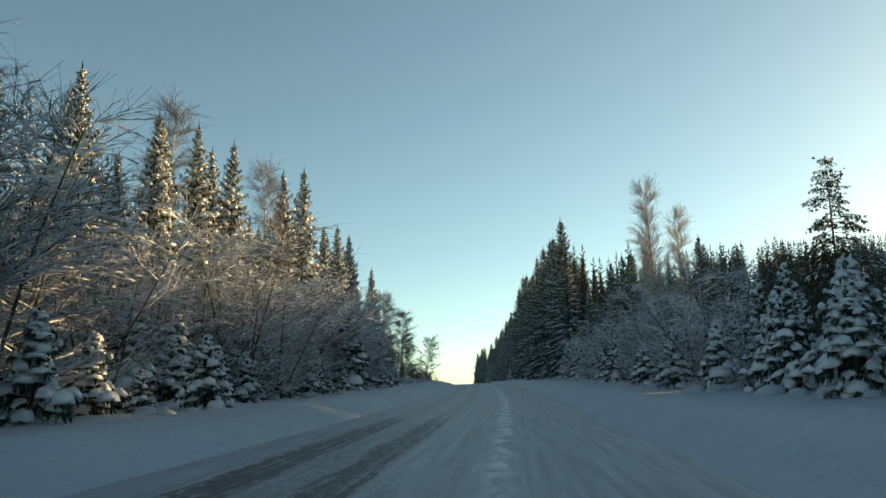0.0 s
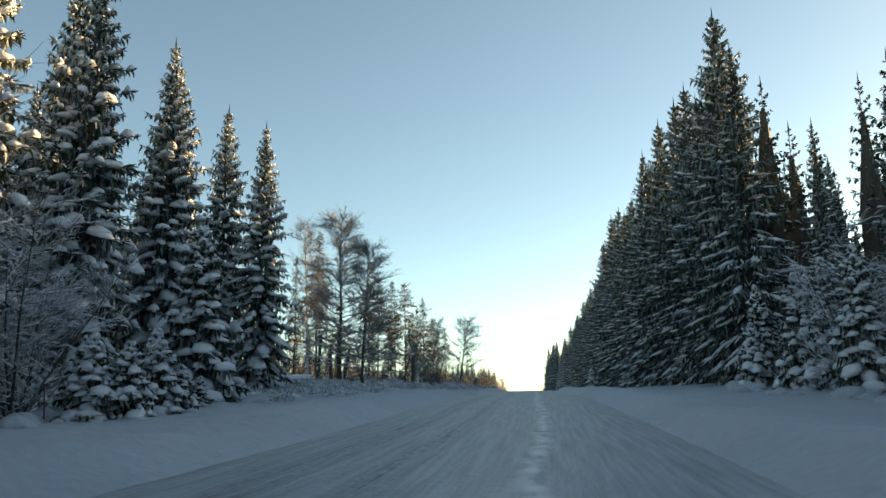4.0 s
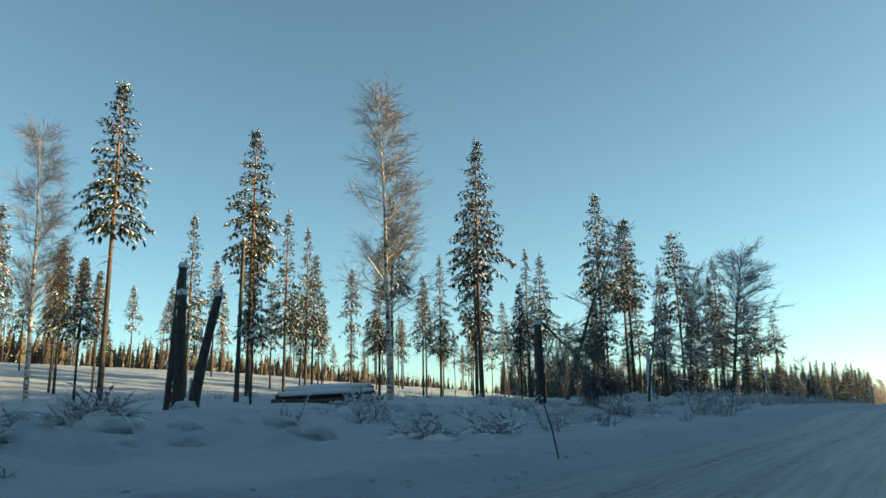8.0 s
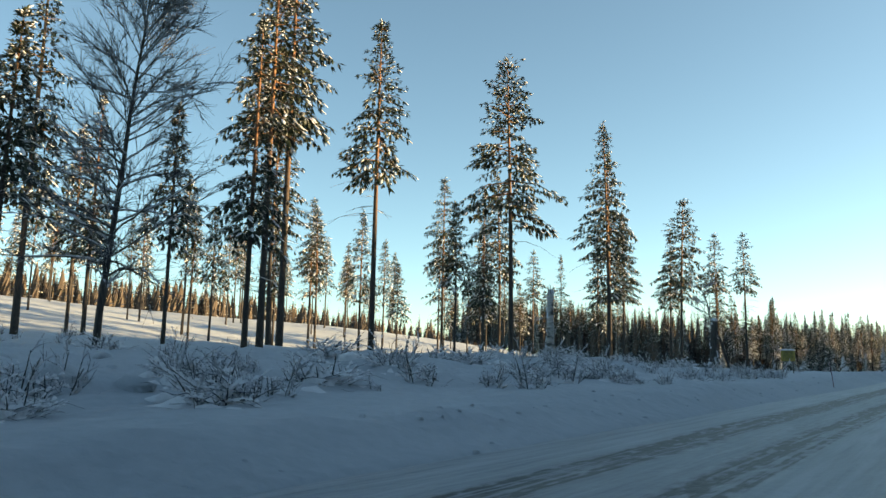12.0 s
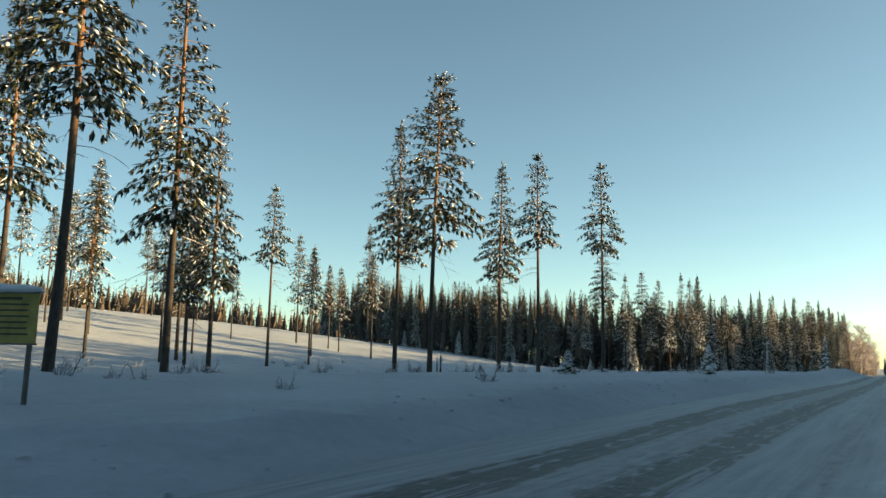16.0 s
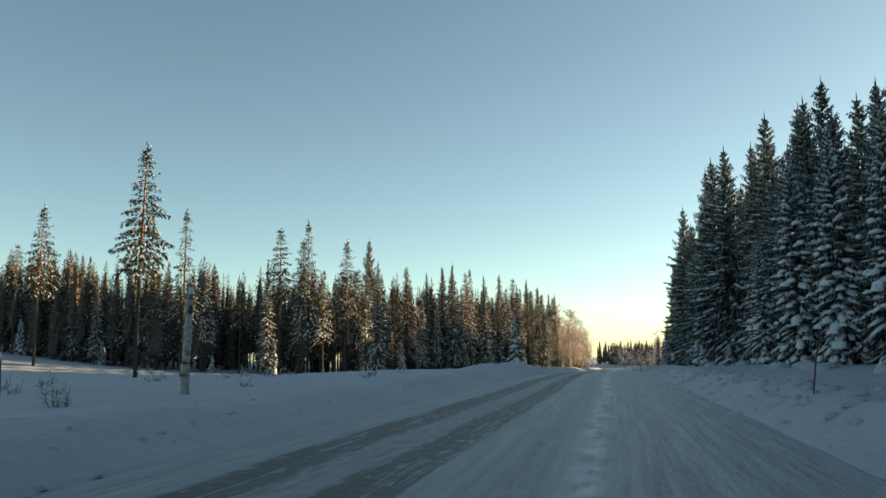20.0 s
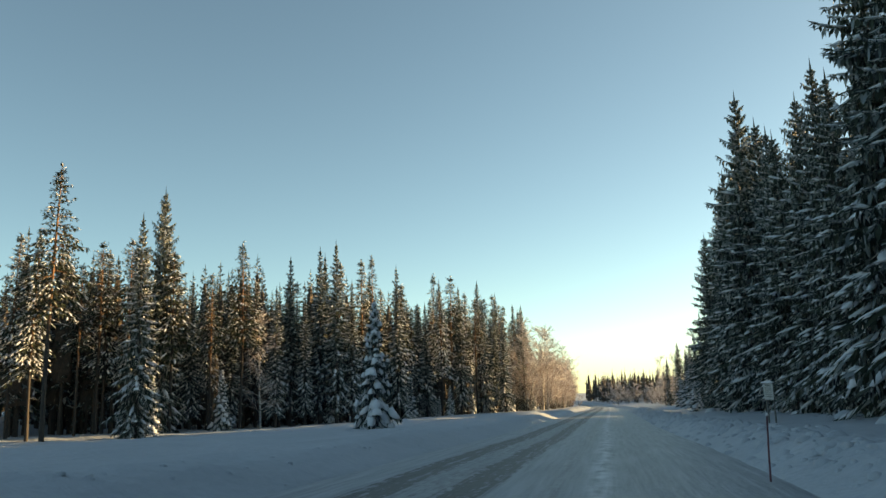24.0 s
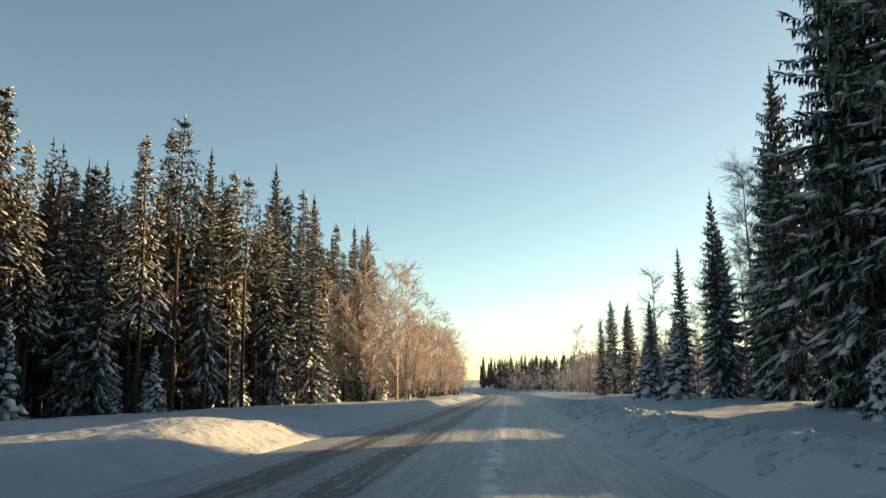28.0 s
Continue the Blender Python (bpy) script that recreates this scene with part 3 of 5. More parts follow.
def bare_tree_shapes(seed, H, spread, limbs, first, twig_len, twigs=5, stems=1, lean=0.0, snow=0.5, upright=0.9, thick=1.0, twig_w=0.009, subs=5, hang=0.0, jitter=0.08, level=0.0):
    """A leafless tree: trunk, limbs, branches and fine twigs, snow along the upper sides."""
    r = random.Random(seed)
    trunk, crown, load = Shape(), Shape(), Shape()

    def wander(p, d, L, n, jitter, up):
        pts = [Vector(p)]
        d = Vector(d).normalized()
        for i in range(n):
            d = (d + Vector((r.uniform(-1, 1), r.uniform(-1, 1), r.uniform(-1, 1))) * jitter + Vector((0, 0, up))).normalized()
            pts.append(pts[-1] + d * (L / n))
        return pts
    for s in range(stems):
        t = 6.28319 * (s + r.uniform(-0.3, 0.3)) / stems
        out = 0.0 if stems == 1 else r.uniform(0.12, 0.5)
        h = H * (1.0 if s == 0 else r.uniform(0.6, 0.98))
        d0 = Vector((math.cos(t) * out + lean, math.sin(t) * out, 1))
        stem = wander((math.cos(t) * 0.12 * (stems > 1), math.sin(t) * 0.12 * (stems > 1), -0.3), d0, h * 1.02, 9, jitter, 0.02 if lean == 0 else -0.035)
        base = thick * (0.009 * h + 0.02)
        trunk.tube(stem, [base * (1 - 0.93 * i / 9) + 0.006 for i in range(10)], 7 if stems == 1 else 5)
        for k in range(limbs):
            f = first + (0.97 - first) * (k + r.random()) / limbs
            i = min(8, int(f * 9))
            p = stem[i].lerp(stem[i + 1], f * 9 - i)
            t = r.uniform(0, 6.28)
            L = spread * (1.1 - 0.84 * f) * r.uniform(0.5, 1.15)
            low = level * (1 - f) ** 1.5
            limb = wander(p, (math.cos(t), math.sin(t), upright * r.uniform(0.3, 1.4) * (1 - low)), L * (1 + 0.3 * low), 5, 0.17, 0.01 - hang - 0.09 * low)
            lr = base * (1 - 0.88 * f) * 0.28
            trunk.tube(limb, [lr * (1 - 0.8 * j / 5) + 0.006 for j in range(6)], 4, False)
            side = Vector((-math.sin(t), math.cos(t), 0))
            if r.random() < snow:
                load.pad([tuple(q + Vector((0, 0, lr * 0.5))) for q in limb[:5]], [lr + 0.02 * r.uniform(0.7, 1.5) for _ in range(5)], [0.035 * r.uniform(0.6, 1.6) for _ in range(5)], side)
            for b in range(subs):
                g = 0.18 + 0.82 * (b + r.random()) / subs
                j = min(4, int(g * 5))
                p2 = limb[j].lerp(limb[j + 1], g * 5 - j) if g < 1 else limb[5]
                dd = (limb[5] - limb[0]).normalized() + Vector((r.uniform(-1, 1), r.uniform(-1, 1), r.uniform(-0.4, 0.8))) * 0.75
                br = wander(p2, dd, twig_len * r.uniform(0.6, 1.35), 3, 0.2, -0.03 - hang)
                crown.tube(br, [twig_w * 1.7, twig_w * 1.3, twig_w, twig_w * 0.5], 3, False)
                if r.random() < snow * 0.7:
                    sd = Vector((-dd.y, dd.x, 0.001)).normalized()
                    for q0, q1 in zip(br[:-1], br[1:]):
                        load.tent(tuple(q0), tuple(q1), 0.028 * r.uniform(0.7, 1.6), sd, 0.05)
                for w in range(twigs):
                    u = 0.15 + 0.85 * (w + r.random()) / twigs
                    j2 = min(2, int(u * 3))
                    p3 = br[j2].lerp(br[j2 + 1], u * 3 - j2) if u < 1 else br[3]
                    d3 = (dd.normalized() + Vector((r.uniform(-1, 1), r.uniform(-1, 1), r.uniform(-0.7, 0.6) - hang * 4)) * 0.9).normalized()
                    crown.tube([p3, p3 + d3 * twig_len * r.uniform(0.3, 0.8)], [twig_w, twig_w * 0.45], 3, False)
    return trunk, crown, load


BUILT = {}


def build_kind(kind, name, label, category, shapes, mats, parts=("trunk", "crown", "snow_load"), group=""):
    """Makes a tree once, waiting far below for its place; plant() uses it first and copies it after that."""
    ob = new(name)
    ob.empty_display_size = 0.3
    tagged(ob, label, category, group)
    for nm, sh, mt in zip(parts, shapes, mats):
        if sh.v:
            made = part(nm, sh, mt, ob, smooth=(nm != "crown"))
            if nm != "trunk":
                tagged(made, kind="stuff")
    BUILT[kind] = [ob, False]


def plant(kind, x, y, size=1.0, turn=None, tilt=0.0, label="", sink=0.1, wide=1.0, rnd=random.Random(77)):
    ob, used = BUILT[kind]
    if turn is None:
        turn = rnd.uniform(0, 360)
    m = pose(x, y, float(land_z(x, y)) - sink, tilt, 0, turn) @ Matrix.Diagonal((size * wide, size * wide, size, 1))
    if used:
        ob = copy_thing(ob, m @ Matrix.Diagonal((*ob.scale, 1)).inverted())
    else:
        ob.matrix_basis = m
        BUILT[kind][1] = True
    if label:
        tagged(ob, label)
    return ob


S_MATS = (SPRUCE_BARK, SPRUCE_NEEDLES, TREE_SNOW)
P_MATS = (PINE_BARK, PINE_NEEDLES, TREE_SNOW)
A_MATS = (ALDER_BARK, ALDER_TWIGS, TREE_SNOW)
BUSH_PARTS = ("woody_frame", "crown", "snow_load")
for i, (R, clear, snow, slope) in enumerate(((3.1, 0.4, 0.8, 0.6), (2.8, 0.5, 0.85, 0.7), (3.2, 0.8, 0.75, 0.52))):
    build_kind("spruce%d" % i, "spruce_tree", "tall dark green spruce with snow lying on drooping branches", "spruce tree", spruce_shapes(11 + i, 22, R, clear, 210, 11, snow, slope, 1.1, 1, 0.62, 2.1, 1.0), S_MATS, group="spruces along the road")
for i in range(2):
    build_kind("hero%d" % i, "spruce_tree", "tall roadside spruce with thick clumps of snow on branches", "spruce tree", spruce_shapes(31 + i, 20, 2.7, 0.4, 210, 8, 0.95, 0.75, 2.5, 2, 0.5, 1.9, 0.9), S_MATS, group="spruces along the road")
build_kind("young0", "young_spruce", "young spruce heavily loaded with snow, branches hanging down", "spruce tree", spruce_shapes(41, 6, 1.45, 0.25, 85, 7, 1.0, 0.75, 3.2, 2, cone=1.4), S_MATS, group="young spruces")
build_kind("young1", "young_spruce", "small spruce almost buried under clumps of snow", "spruce tree", spruce_shapes(43, 4, 1.2, 0.1, 50, 6, 1.0, 0.8, 4.2, 1, cone=1.5), S_MATS, group="young spruces")
for i in range(2):
    build_kind("slim%d" % i, "spruce_tree", "slim snow-dusted spruce in the forest edge", "spruce tree", spruce_shapes(47 + i, 20, 2.3 - 0.3 * i, 0.9 + 1.6 * i, 165, 8, 0.9, 0.75, 1.15, 1, 0.6, 1.6), S_MATS, group="spruces of the forest edge")
PI_LABEL = "tall pine with a bare trunk and ragged snow-tipped crown"
for i, (bare, R, snow, point, gaps) in enumerate(((0.52, 3.2, 0.32, 0.92, 0.16), (0.46, 3.4, 0.32, 1.0, 0.2), (0.6, 2.9, 0.32, 0.8, 0.16), (0.34, 3.1, 0.34, 1.1, 0.16))):
    build_kind("pine%d" % i, "pine_tree", PI_LABEL, "pine tree", pine_shapes(61 + i, 24, bare, R, 7, 0.0, snow, 1.0, point, gaps), P_MATS, group="pines left standing in the clearing")
build_kind("bigpine", "pine_tree", "big pine with a reddish trunk and wide open crown", "pine tree", pine_shapes(71, 21, 0.46, 3.9, 8, 0.5, 0.32, 1.0, 0.75, 0.3), P_MATS, group="pines left standing in the clearing")
for i in range(2):
    build_kind("fieldpine%d" % i, "pine_tree", "tall pine standing far out in the clearing", "pine tree", pine_shapes(75 + i, 22, 0.4 + 0.12 * i, 3.0, 4, 0.0, 0.32, 1.8, 1.0), P_MATS, group="pines left standing in the clearing")
build_kind("edgepine", "pine_tree", "slender pine with a snow-laden pointed crown and dead lower branches", "pine tree", pine_shapes(77, 22, 0.34, 2.6, 5, 0.0, 0.85, 1.3, 1.05, 0.12), P_MATS, group="pines of the forest edge")
build_kind("slimpine", "pine_tree", "thin young pine with a short narrow crown", "pine tree", pine_shapes(73, 16, 0.45, 2.2, 6, 0.0, 0.4, 1.1, 1.05), P_MATS, group="thin pines of the clearing")
build_kind("alder", "alder_tree", "leafless grey alder with snow along its limbs", "bare tree", bare_tree_shapes(81, 13, 3.9, 92, 0.1, 0.95, 9, snow=0.85, subs=10, upright=0.7, jitter=0.06, twig_w=0.008, level=0.9, thick=1.15), A_MATS, group="bare trees by the road")
build_kind("alder2", "alder_tree", "leafless wide alder with snow-lined twigs", "bare tree", bare_tree_shapes(84, 11, 4.1, 80, 0.16, 0.95, 9, snow=0.45, upright=0.75, subs=8, thick=1.15, jitter=0.07, twig_w=0.008, level=0.9), A_MATS, group="bare trees by the road")
build_kind("leaner", "alder_tree", "slender leafless tree leaning far over", "bare tree", bare_tree_shapes(85, 13.5, 2.4, 16, 0.45, 0.9, 6, lean=0.32, snow=0.4), A_MATS, group="bare trees by the road")
build_kind("birch", "birch_tree", "tall birch with fine frosty hanging twigs", "birch tree", bare_tree_shapes(87, 24, 4.6, 78, 0.26, 1.4, 9, snow=0.05, twig_w=0.009, subs=9, hang=0.05, upright=1.25, jitter=0.025), (BIRCH_BARK, BIRCH_TWIGS, TREE_SNOW), group="frosty birches")
build_kind("birch2", "birch_tree", "slim frosty birch with pale twigs", "birch tree", bare_tree_shapes(89, 14, 2.8, 28, 0.15, 1.2, 6, snow=0.3, upright=1.4, twig_w=0.016, hang=0.03, jitter=0.04), (BIRCH_BARK, FROST_TWIGS, TREE_SNOW), group="frosty birches")
build_kind("frostbirch", "birch_tree", "slender birch with a pale crown of frosted twigs", "birch tree", bare_tree_shapes(88, 16, 2.6, 66, 0.25, 0.95, 8, snow=0.05, twig_w=0.008, subs=8, upright=1.5, jitter=0.025), (BIRCH_BARK, FROST_TWIGS, TREE_SNOW), group="frosty birches")
build_kind("crooked", "alder_tree", "small crooked leafless tree with few snow-lined limbs", "bare tree", bare_tree_shapes(86, 6.6, 3.2, 15, 0.3, 0.8, 4, snow=0.7, upright=0.9, subs=5, thick=1.7, jitter=0.2, twig_w=0.008, lean=0.12), A_MATS, group="bare trees by the road")
for i in range(2):
    build_kind("bush%d" % i, "thicket_bush", "leafless many-stemmed bush with snow on arching twigs", "bush", bare_tree_shapes(91 + i, 9, 3.2, 13, 0.03, 1.25, 4, stems=6, snow=1.0, upright=0.35, thick=0.6, twig_w=0.009, subs=6, jitter=0.1), (ALDER_BARK, THICKET_TWIGS, TREE_SNOW), group="bushes of the roadside thicket", parts=BUSH_PARTS)
build_kind("frostbush", "frosty_bush", "tall leafless bush white with hoarfrost", "bush", bare_tree_shapes(95, 9, 2.4, 11, 0.06, 1.2, 6, stems=5, snow=0.6, upright=1.1, thick=0.7, twig_w=0.016), (ALDER_BARK, FROST_TWIGS, TREE_SNOW), group="frosty bushes", parts=BUSH_PARTS)
build_kind("scrub", "scrub", "low bare twigs sticking out of the snow", "shrub", bare_tree_shapes(97, 1.2, 0.4, 4, 0.2, 0.24, 2, stems=6, snow=0.5, twig_w=0.005, thick=0.3, subs=3), (ALDER_BARK, THICKET_TWIGS, TREE_SNOW), group="scrub on the verge", parts=BUSH_PARTS)

brush = bare_tree_shapes(98, 0.95, 0.6, 4, 0.1, 0.35, 2, stems=7, snow=1.0, upright=0.5, thick=0.4, twig_w=0.005, subs=4)
rb = random.Random(98)
for k in range(9):
    t, d = rb.uniform(0, 6.28), rb.uniform(0, 0.75)
    q = rb.uniform(0.14, 0.34)
    brush[2].lump((math.cos(t) * d, math.sin(t) * d, rb.uniform(-0.25, -0.08)), q * 1.4, q * 1.4, q * 1.5, rb, 4, 9)
build_kind("brush", "snowy_brush", "low tangle of twigs bent under rounded snow", "shrub", brush, (ALDER_BARK, THICKET_TWIGS, TREE_SNOW), group="brush on the verge", parts=BUSH_PARTS)

# pines of the clearing: place and height
PINES = (("pine0", -51.9, 168.9, 26.8), ("pine3", -51.4, 176.8, 16.4), ("pine0", -49.2, 182.0, 25.4), ("pine2", -64.0, 196.3, 23.0), ("pine0", -51.5, 207.8, 24.6),
         ("pine1", -34.5, 200.0, 27.2), ("pine3", -43.2, 214.1, 25.0), ("pine3", -31.2, 204.3, 15.5), ("slimpine", -22.0, 202.8, 11.5), ("pine0", -30.2, 223.5, 26.0),
         ("pine0", -30.0, 232.0, 24.2), ("pine3", -26.8, 267.7, 22.8), ("bigpine", -26.2, 290.2, 22.4), ("pine1", -39.3, 303.6, 24.6),
         ("pine2", -26.6, 309.2, 20.9), ("pine1", -37.8, 322.0, 24.3), ("pine2", -25.8, 323.8, 23.0), ("pine1", -39.7, 359.6, 20.9), ("pine0", -48.4, 267.5, 22.9), ("pine0", -24.1, 216.4, 20.5), ("pine3", -30.7, 273.7, 16.0), ("pine2", -53.2, 300.3, 18.6), ("pine0", -63.7, 260.2, 19.3),
         ("pine1", -39.4, 265.7, 22.2), ("pine1", -24.0, 260.2, 24.0), ("pine3", -58.4, 293.1, 21.8), ("pine3", -65.4, 203.5, 23.5),
         ("pine3", -66.5, 208.7, 22.2), ("pine3", -106.0, 383.0, 27.0), ("pine0", -43.9, 402.9, 19.2), ("pine0", -47.3, 402.4, 21.0), ("pine1", -38.3, 405.7, 19.5), ("pine1", -36.4, 429.8, 18.5), ("bigpine", -26.1, 245.0, 25.0), ("pine1", -44.3, 235.6, 22.0), ("pine1", -71.3, 382.1, 20.5), ("pine3", -36.8, 362.2, 15.2), ("pine3", -29.2, 449.2, 19.8), ("pine3", -28.0, 475.0, 21.5), ("pine3", -33.0, 381.0, 17.5))
for kind, x, y, h in PINES:
    plant(kind, x, y, 1.035 * h / {"bigpine": 21, "slimpine": 16}.get(kind, 24))

# scattered thinner pines across the clearing
rnd = random.Random(5)
for _ in range(95):
    y = rnd.uniform(140, 345)
    x = line_x(y) - rnd.uniform(58, 175)
    plant(rnd.choice(("fieldpine0", "fieldpine1")), x, y, rnd.uniform(0.5, 0.95))
for x, y, k in ((-33, 167, 0.6), (-38, 158, 0.55), (-27, 213, 0.75), (-40, 190, 0.6), (-24, 188, 0.6), (-45, 230, 0.7), (-52, 243, 0.8), (-30, 247, 0.65), (-21, 229, 0.6), (-48, 258, 0.7), (-37, 277, 0.6), (-56, 226, 0.9), (-19, 211, 0.6)):
    plant(rnd.choice(("slimpine", "slimpine", "pine3")), x, y, k)

# the broad roadside trees
plant("hero0", -12.6, 111.2, 0.84)
plant("hero1", -15.6, 112.3, 0.92)
plant("hero0", -14.8, 103.0, 0.94)
plant("hero1", -19.6, 113.3, 1.1)
plant("hero1", -17.5, 98.5, 1.05)
plant("hero0", -22.0, 104.0, 1.0)
plant("hero1", -13.5, 94.0, 0.95)
for _ in range(14):
    y = rnd.uniform(82, 126)
    plant(rnd.choice(("slim0", "slim1", "hero1")), line_x(y) - rnd.uniform(20, 34), y, rnd.uniform(0.8, 1.1))
plant("young0", -9.9, 96.9, 1.25, wide=1.2)
plant("young0", -8.7, 60.6, 1.13, wide=1.25)
plant("alder", -9.3, 124.8, 0.86)
plant("alder", -12.9, 131.6, 1.12)
plant("alder2", -8.2, 190.5, 0.98)
plant("leaner", -15.0, 175.8, 0.95, turn=55)
plant("alder2", -14.3, 201.9, 1.04, turn=40, tilt=0, wide=0.72)
for kind, x, y, k in (("hero0", -36.0, 131.0, 0.85), ("edgepine", -38.5, 134.5, 0.9), ("slim1", -33.0, 128.0, 0.9), ("hero1", -42.0, 133.0, 0.95), ("edgepine", -34.5, 136.0, 0.8)):
    plant(kind, x, y, k)
plant("crooked", -9.5, 174.9, 1.1, turn=200, wide=0.5)
plant("crooked", -10.2, 180.6, 0.8, turn=120, tilt=8, wide=0.6)
plant("birch", -29.3, 177.1, 1.0)
plant("young0", -12.5, 401.2, 1.2, wide=0.72)
plant("young1", -8.8, 300.5, 0.55)
plant("frostbirch", 15.5, 59.4, 0.98)
plant("frostbirch", 18.2, 60.6, 0.85)
plant("frostbirch", 17.0, 66.5, 0.8)
plant("bigpine", 32.5, 65.0, 0.93)

plant("pine0", -30.9, 138.2, 0.92)
plant("slim0", -45.2, 144.0, 0.88)
for _ in range(16):
    plant(rnd.choice(("slim0", "edgepine", "birch2", "slimpine", "birch2", "slim1")), rnd.uniform(-61, -46), rnd.uniform(130, 145), rnd.uniform(0.55, 0.85))
for _ in range(20):
    x = rnd.uniform(-135, -62)
    plant(rnd.choice(("fieldpine0", "fieldpine1", "slimpine")), x, 131 - 0.56 * x + rnd.uniform(-14, 14), rnd.uniform(0.5, 0.8))
plant("birch", -49.8, 161.8, 0.84)

# thicket on the climb
for _ in range(56):
    y = rnd.uniform(11, 92)
    x = line_x(y) - rnd.uniform(10.5, 17) - 2
    plant(rnd.choice(("bush0", "bush1")), x, y, rnd.uniform(0.65, 1.15))
for x, y, h in ((-17.6, 57.9, 20), (-18.2, 77.8, 23), (-16.6, 80.6, 24), (-14.0, 88.0, 19), (-21, 40, 19), (-23, 44, 20), (-25, 38, 20), (-19, 47, 18), (-27, 50, 22), (-22, 66, 22), (-26, 84, 22), (-24, 28, 16)):
    plant(rnd.choice(("hero0", "hero1", "hero0")), x, y, h / 20)
for x, y, k in ((-11.6, 40.0, 1.2), (-12.3, 42.6, 1.35), (-11.8, 45.5, 1.1), (-13.4, 37.0, 1.3), (-12.4, 33.5, 1.0), (-12.6, 49.0, 0.9), (-12.0, 53.0, 0.7), (-12.8, 29.0, 1.1)):
    plant("young1", x, y, k, wide=1.35)
plant("birch", -20.5, 52.0, 0.85)
plant("birch", -18.3, 73.1, 0.92)
for _ in range(12):
    y = rnd.uniform(18, 92)
    plant(rnd.choice(("hero1", "slim1", "slim0")), line_x(y) - rnd.uniform(18, 27), y, rnd.uniform(0.72, 1.0))
for _ in range(44):
    y = rnd.uniform(12, 92)
    plant("young1", line_x(y) - rnd.uniform(11.0, 14.0), y, rnd.uniform(0.35, 0.75), wide=1.3)

# forest on the other side
y = 14.0
while y < 112:
    x = line_x(y) + rnd.uniform(9.5, 13)
    if rnd.random() < 0.45:
        plant(rnd.choice(("bush0", "bush1")), x, y, rnd.uniform(0.6, 1.0) * (0.5 if y < 34 else 1.0))
    else:
        plant(rnd.choice(("young0", "young1", "young0")), x, y, rnd.uniform(0.6, 1.0))
    if y > 48:
        plant(rnd.choice(("spruce0", "spruce2", "slim0")), x + rnd.uniform(4, 7), y + rnd.uniform(-2, 2), rnd.uniform(0.5, 0.75) * (0.72 if y < 80 else 1.0))
    y += rnd.uniform(1.8, 3.0)
for x, y, k in ((10.6, 15.0, 0.7), (12.4, 19.0, 0.9), (11.2, 22.0, 0.8), (12.9, 25.5, 1.0), (11.5, 28.0, 0.75), (13.0, 31.0, 1.0), (11.8, 35.0, 0.8), (13.6, 38.0, 0.9), (11.6, 42.0, 0.7), (13.0, 46.0, 0.9), (12.2, 51.0, 0.7), (14.4, 22.5, 1.2), (14.9, 29.0, 1.25)):
    plant("young1", x, y, k, wide=1.3)
SUN_LANES = ((-7.0, 437.0, 2.4), (-0.5, 423.5, 0.8), (0.0, 429.3, 0.9), (-1.4, 444.5, 1.3))


def in_sun_lane(x, y, extra=0.0):
    """Lanes left treeless along the sun's line, added so its stripes reach the road."""
    c, q = math.cos(radians(SUN_AZ)), math.sin(radians(SUN_AZ))
    return x > 4 and any(abs((x - gx) * c - (y - gy) * q) < w + extra for gx, gy, w in SUN_LANES)


y = 112.0
while y < 452:
    low = 196 < y < 345
    row = 11.6 + float((2.4 * step(290, 304, y) + 0.8 * step(330, 345, y)) * (1 - step(378, 390, y))) - 0.2 * float(step(378, 390, y))
    h = rnd.uniform(0.92, 1.12) * (1.0 if not low else 0.6 if y > 300 else 0.9) * (0.85 if y > 412 else 0.79 if y > 393 else 0.76 if 345 <= y < 356 else 0.87 if 356 <= y < 376 else 1.0)
    kind, x = rnd.choice(("spruce0", "spruce1", "spruce2", "spruce0")), line_x(y) + row + rnd.uniform(-0.6, 0.8)
    if not in_sun_lane(x, y, 0.8):
        plant(kind, x, y, h)
    if y > 196:
        kind, x = rnd.choice(("spruce0", "spruce1", "spruce2", rnd.choice(("slim0", "slim1")))), line_x(y) + row + rnd.uniform(3.5, 6)
        k = h * rnd.uniform(0.9, 1.08)
        if not in_sun_lane(x, y + 1.2, 0.8):
            plant(kind, x, y + 1.2, k)
    if rnd.random() < 0.2 and not low:
        plant("young1", line_x(y) + rnd.uniform(7.6, 8.6), y, rnd.uniform(0.35, 0.8))
    y += rnd.uniform(2.9, 4.2)
plant("spruce0", 10.6, 419.0, 1.08)
plant("spruce1", 12.0, 444.2, 1.08)
plant("spruce2", 12.6, 435.2, 1.0, wide=0.75)
plant("spruce0", 15.5, 448.5, 1.05, wide=0.75)
for x, y, k in ((15.8, 315.0, 1.0), (17.2, 310.0, 0.95), (16.6, 321.0, 0.85)):
    plant("spruce2", x, y, k)
for x, y, k in ((13.5, 352.0, 0.7), (14.6, 346.5, 0.68), (12.2, 358.0, 0.45), (13.0, 366.0, 0.5), (15.5, 340.0, 0.64)):
    plant("hero1", x, y, k)
for _ in range(16):
    y = rnd.uniform(461, 530)
    plant(rnd.choice(("slim0", "spruce1", "birch2", "young0")), line_x(y) + rnd.uniform(10, 20), y, rnd.uniform(0.35, 0.6))

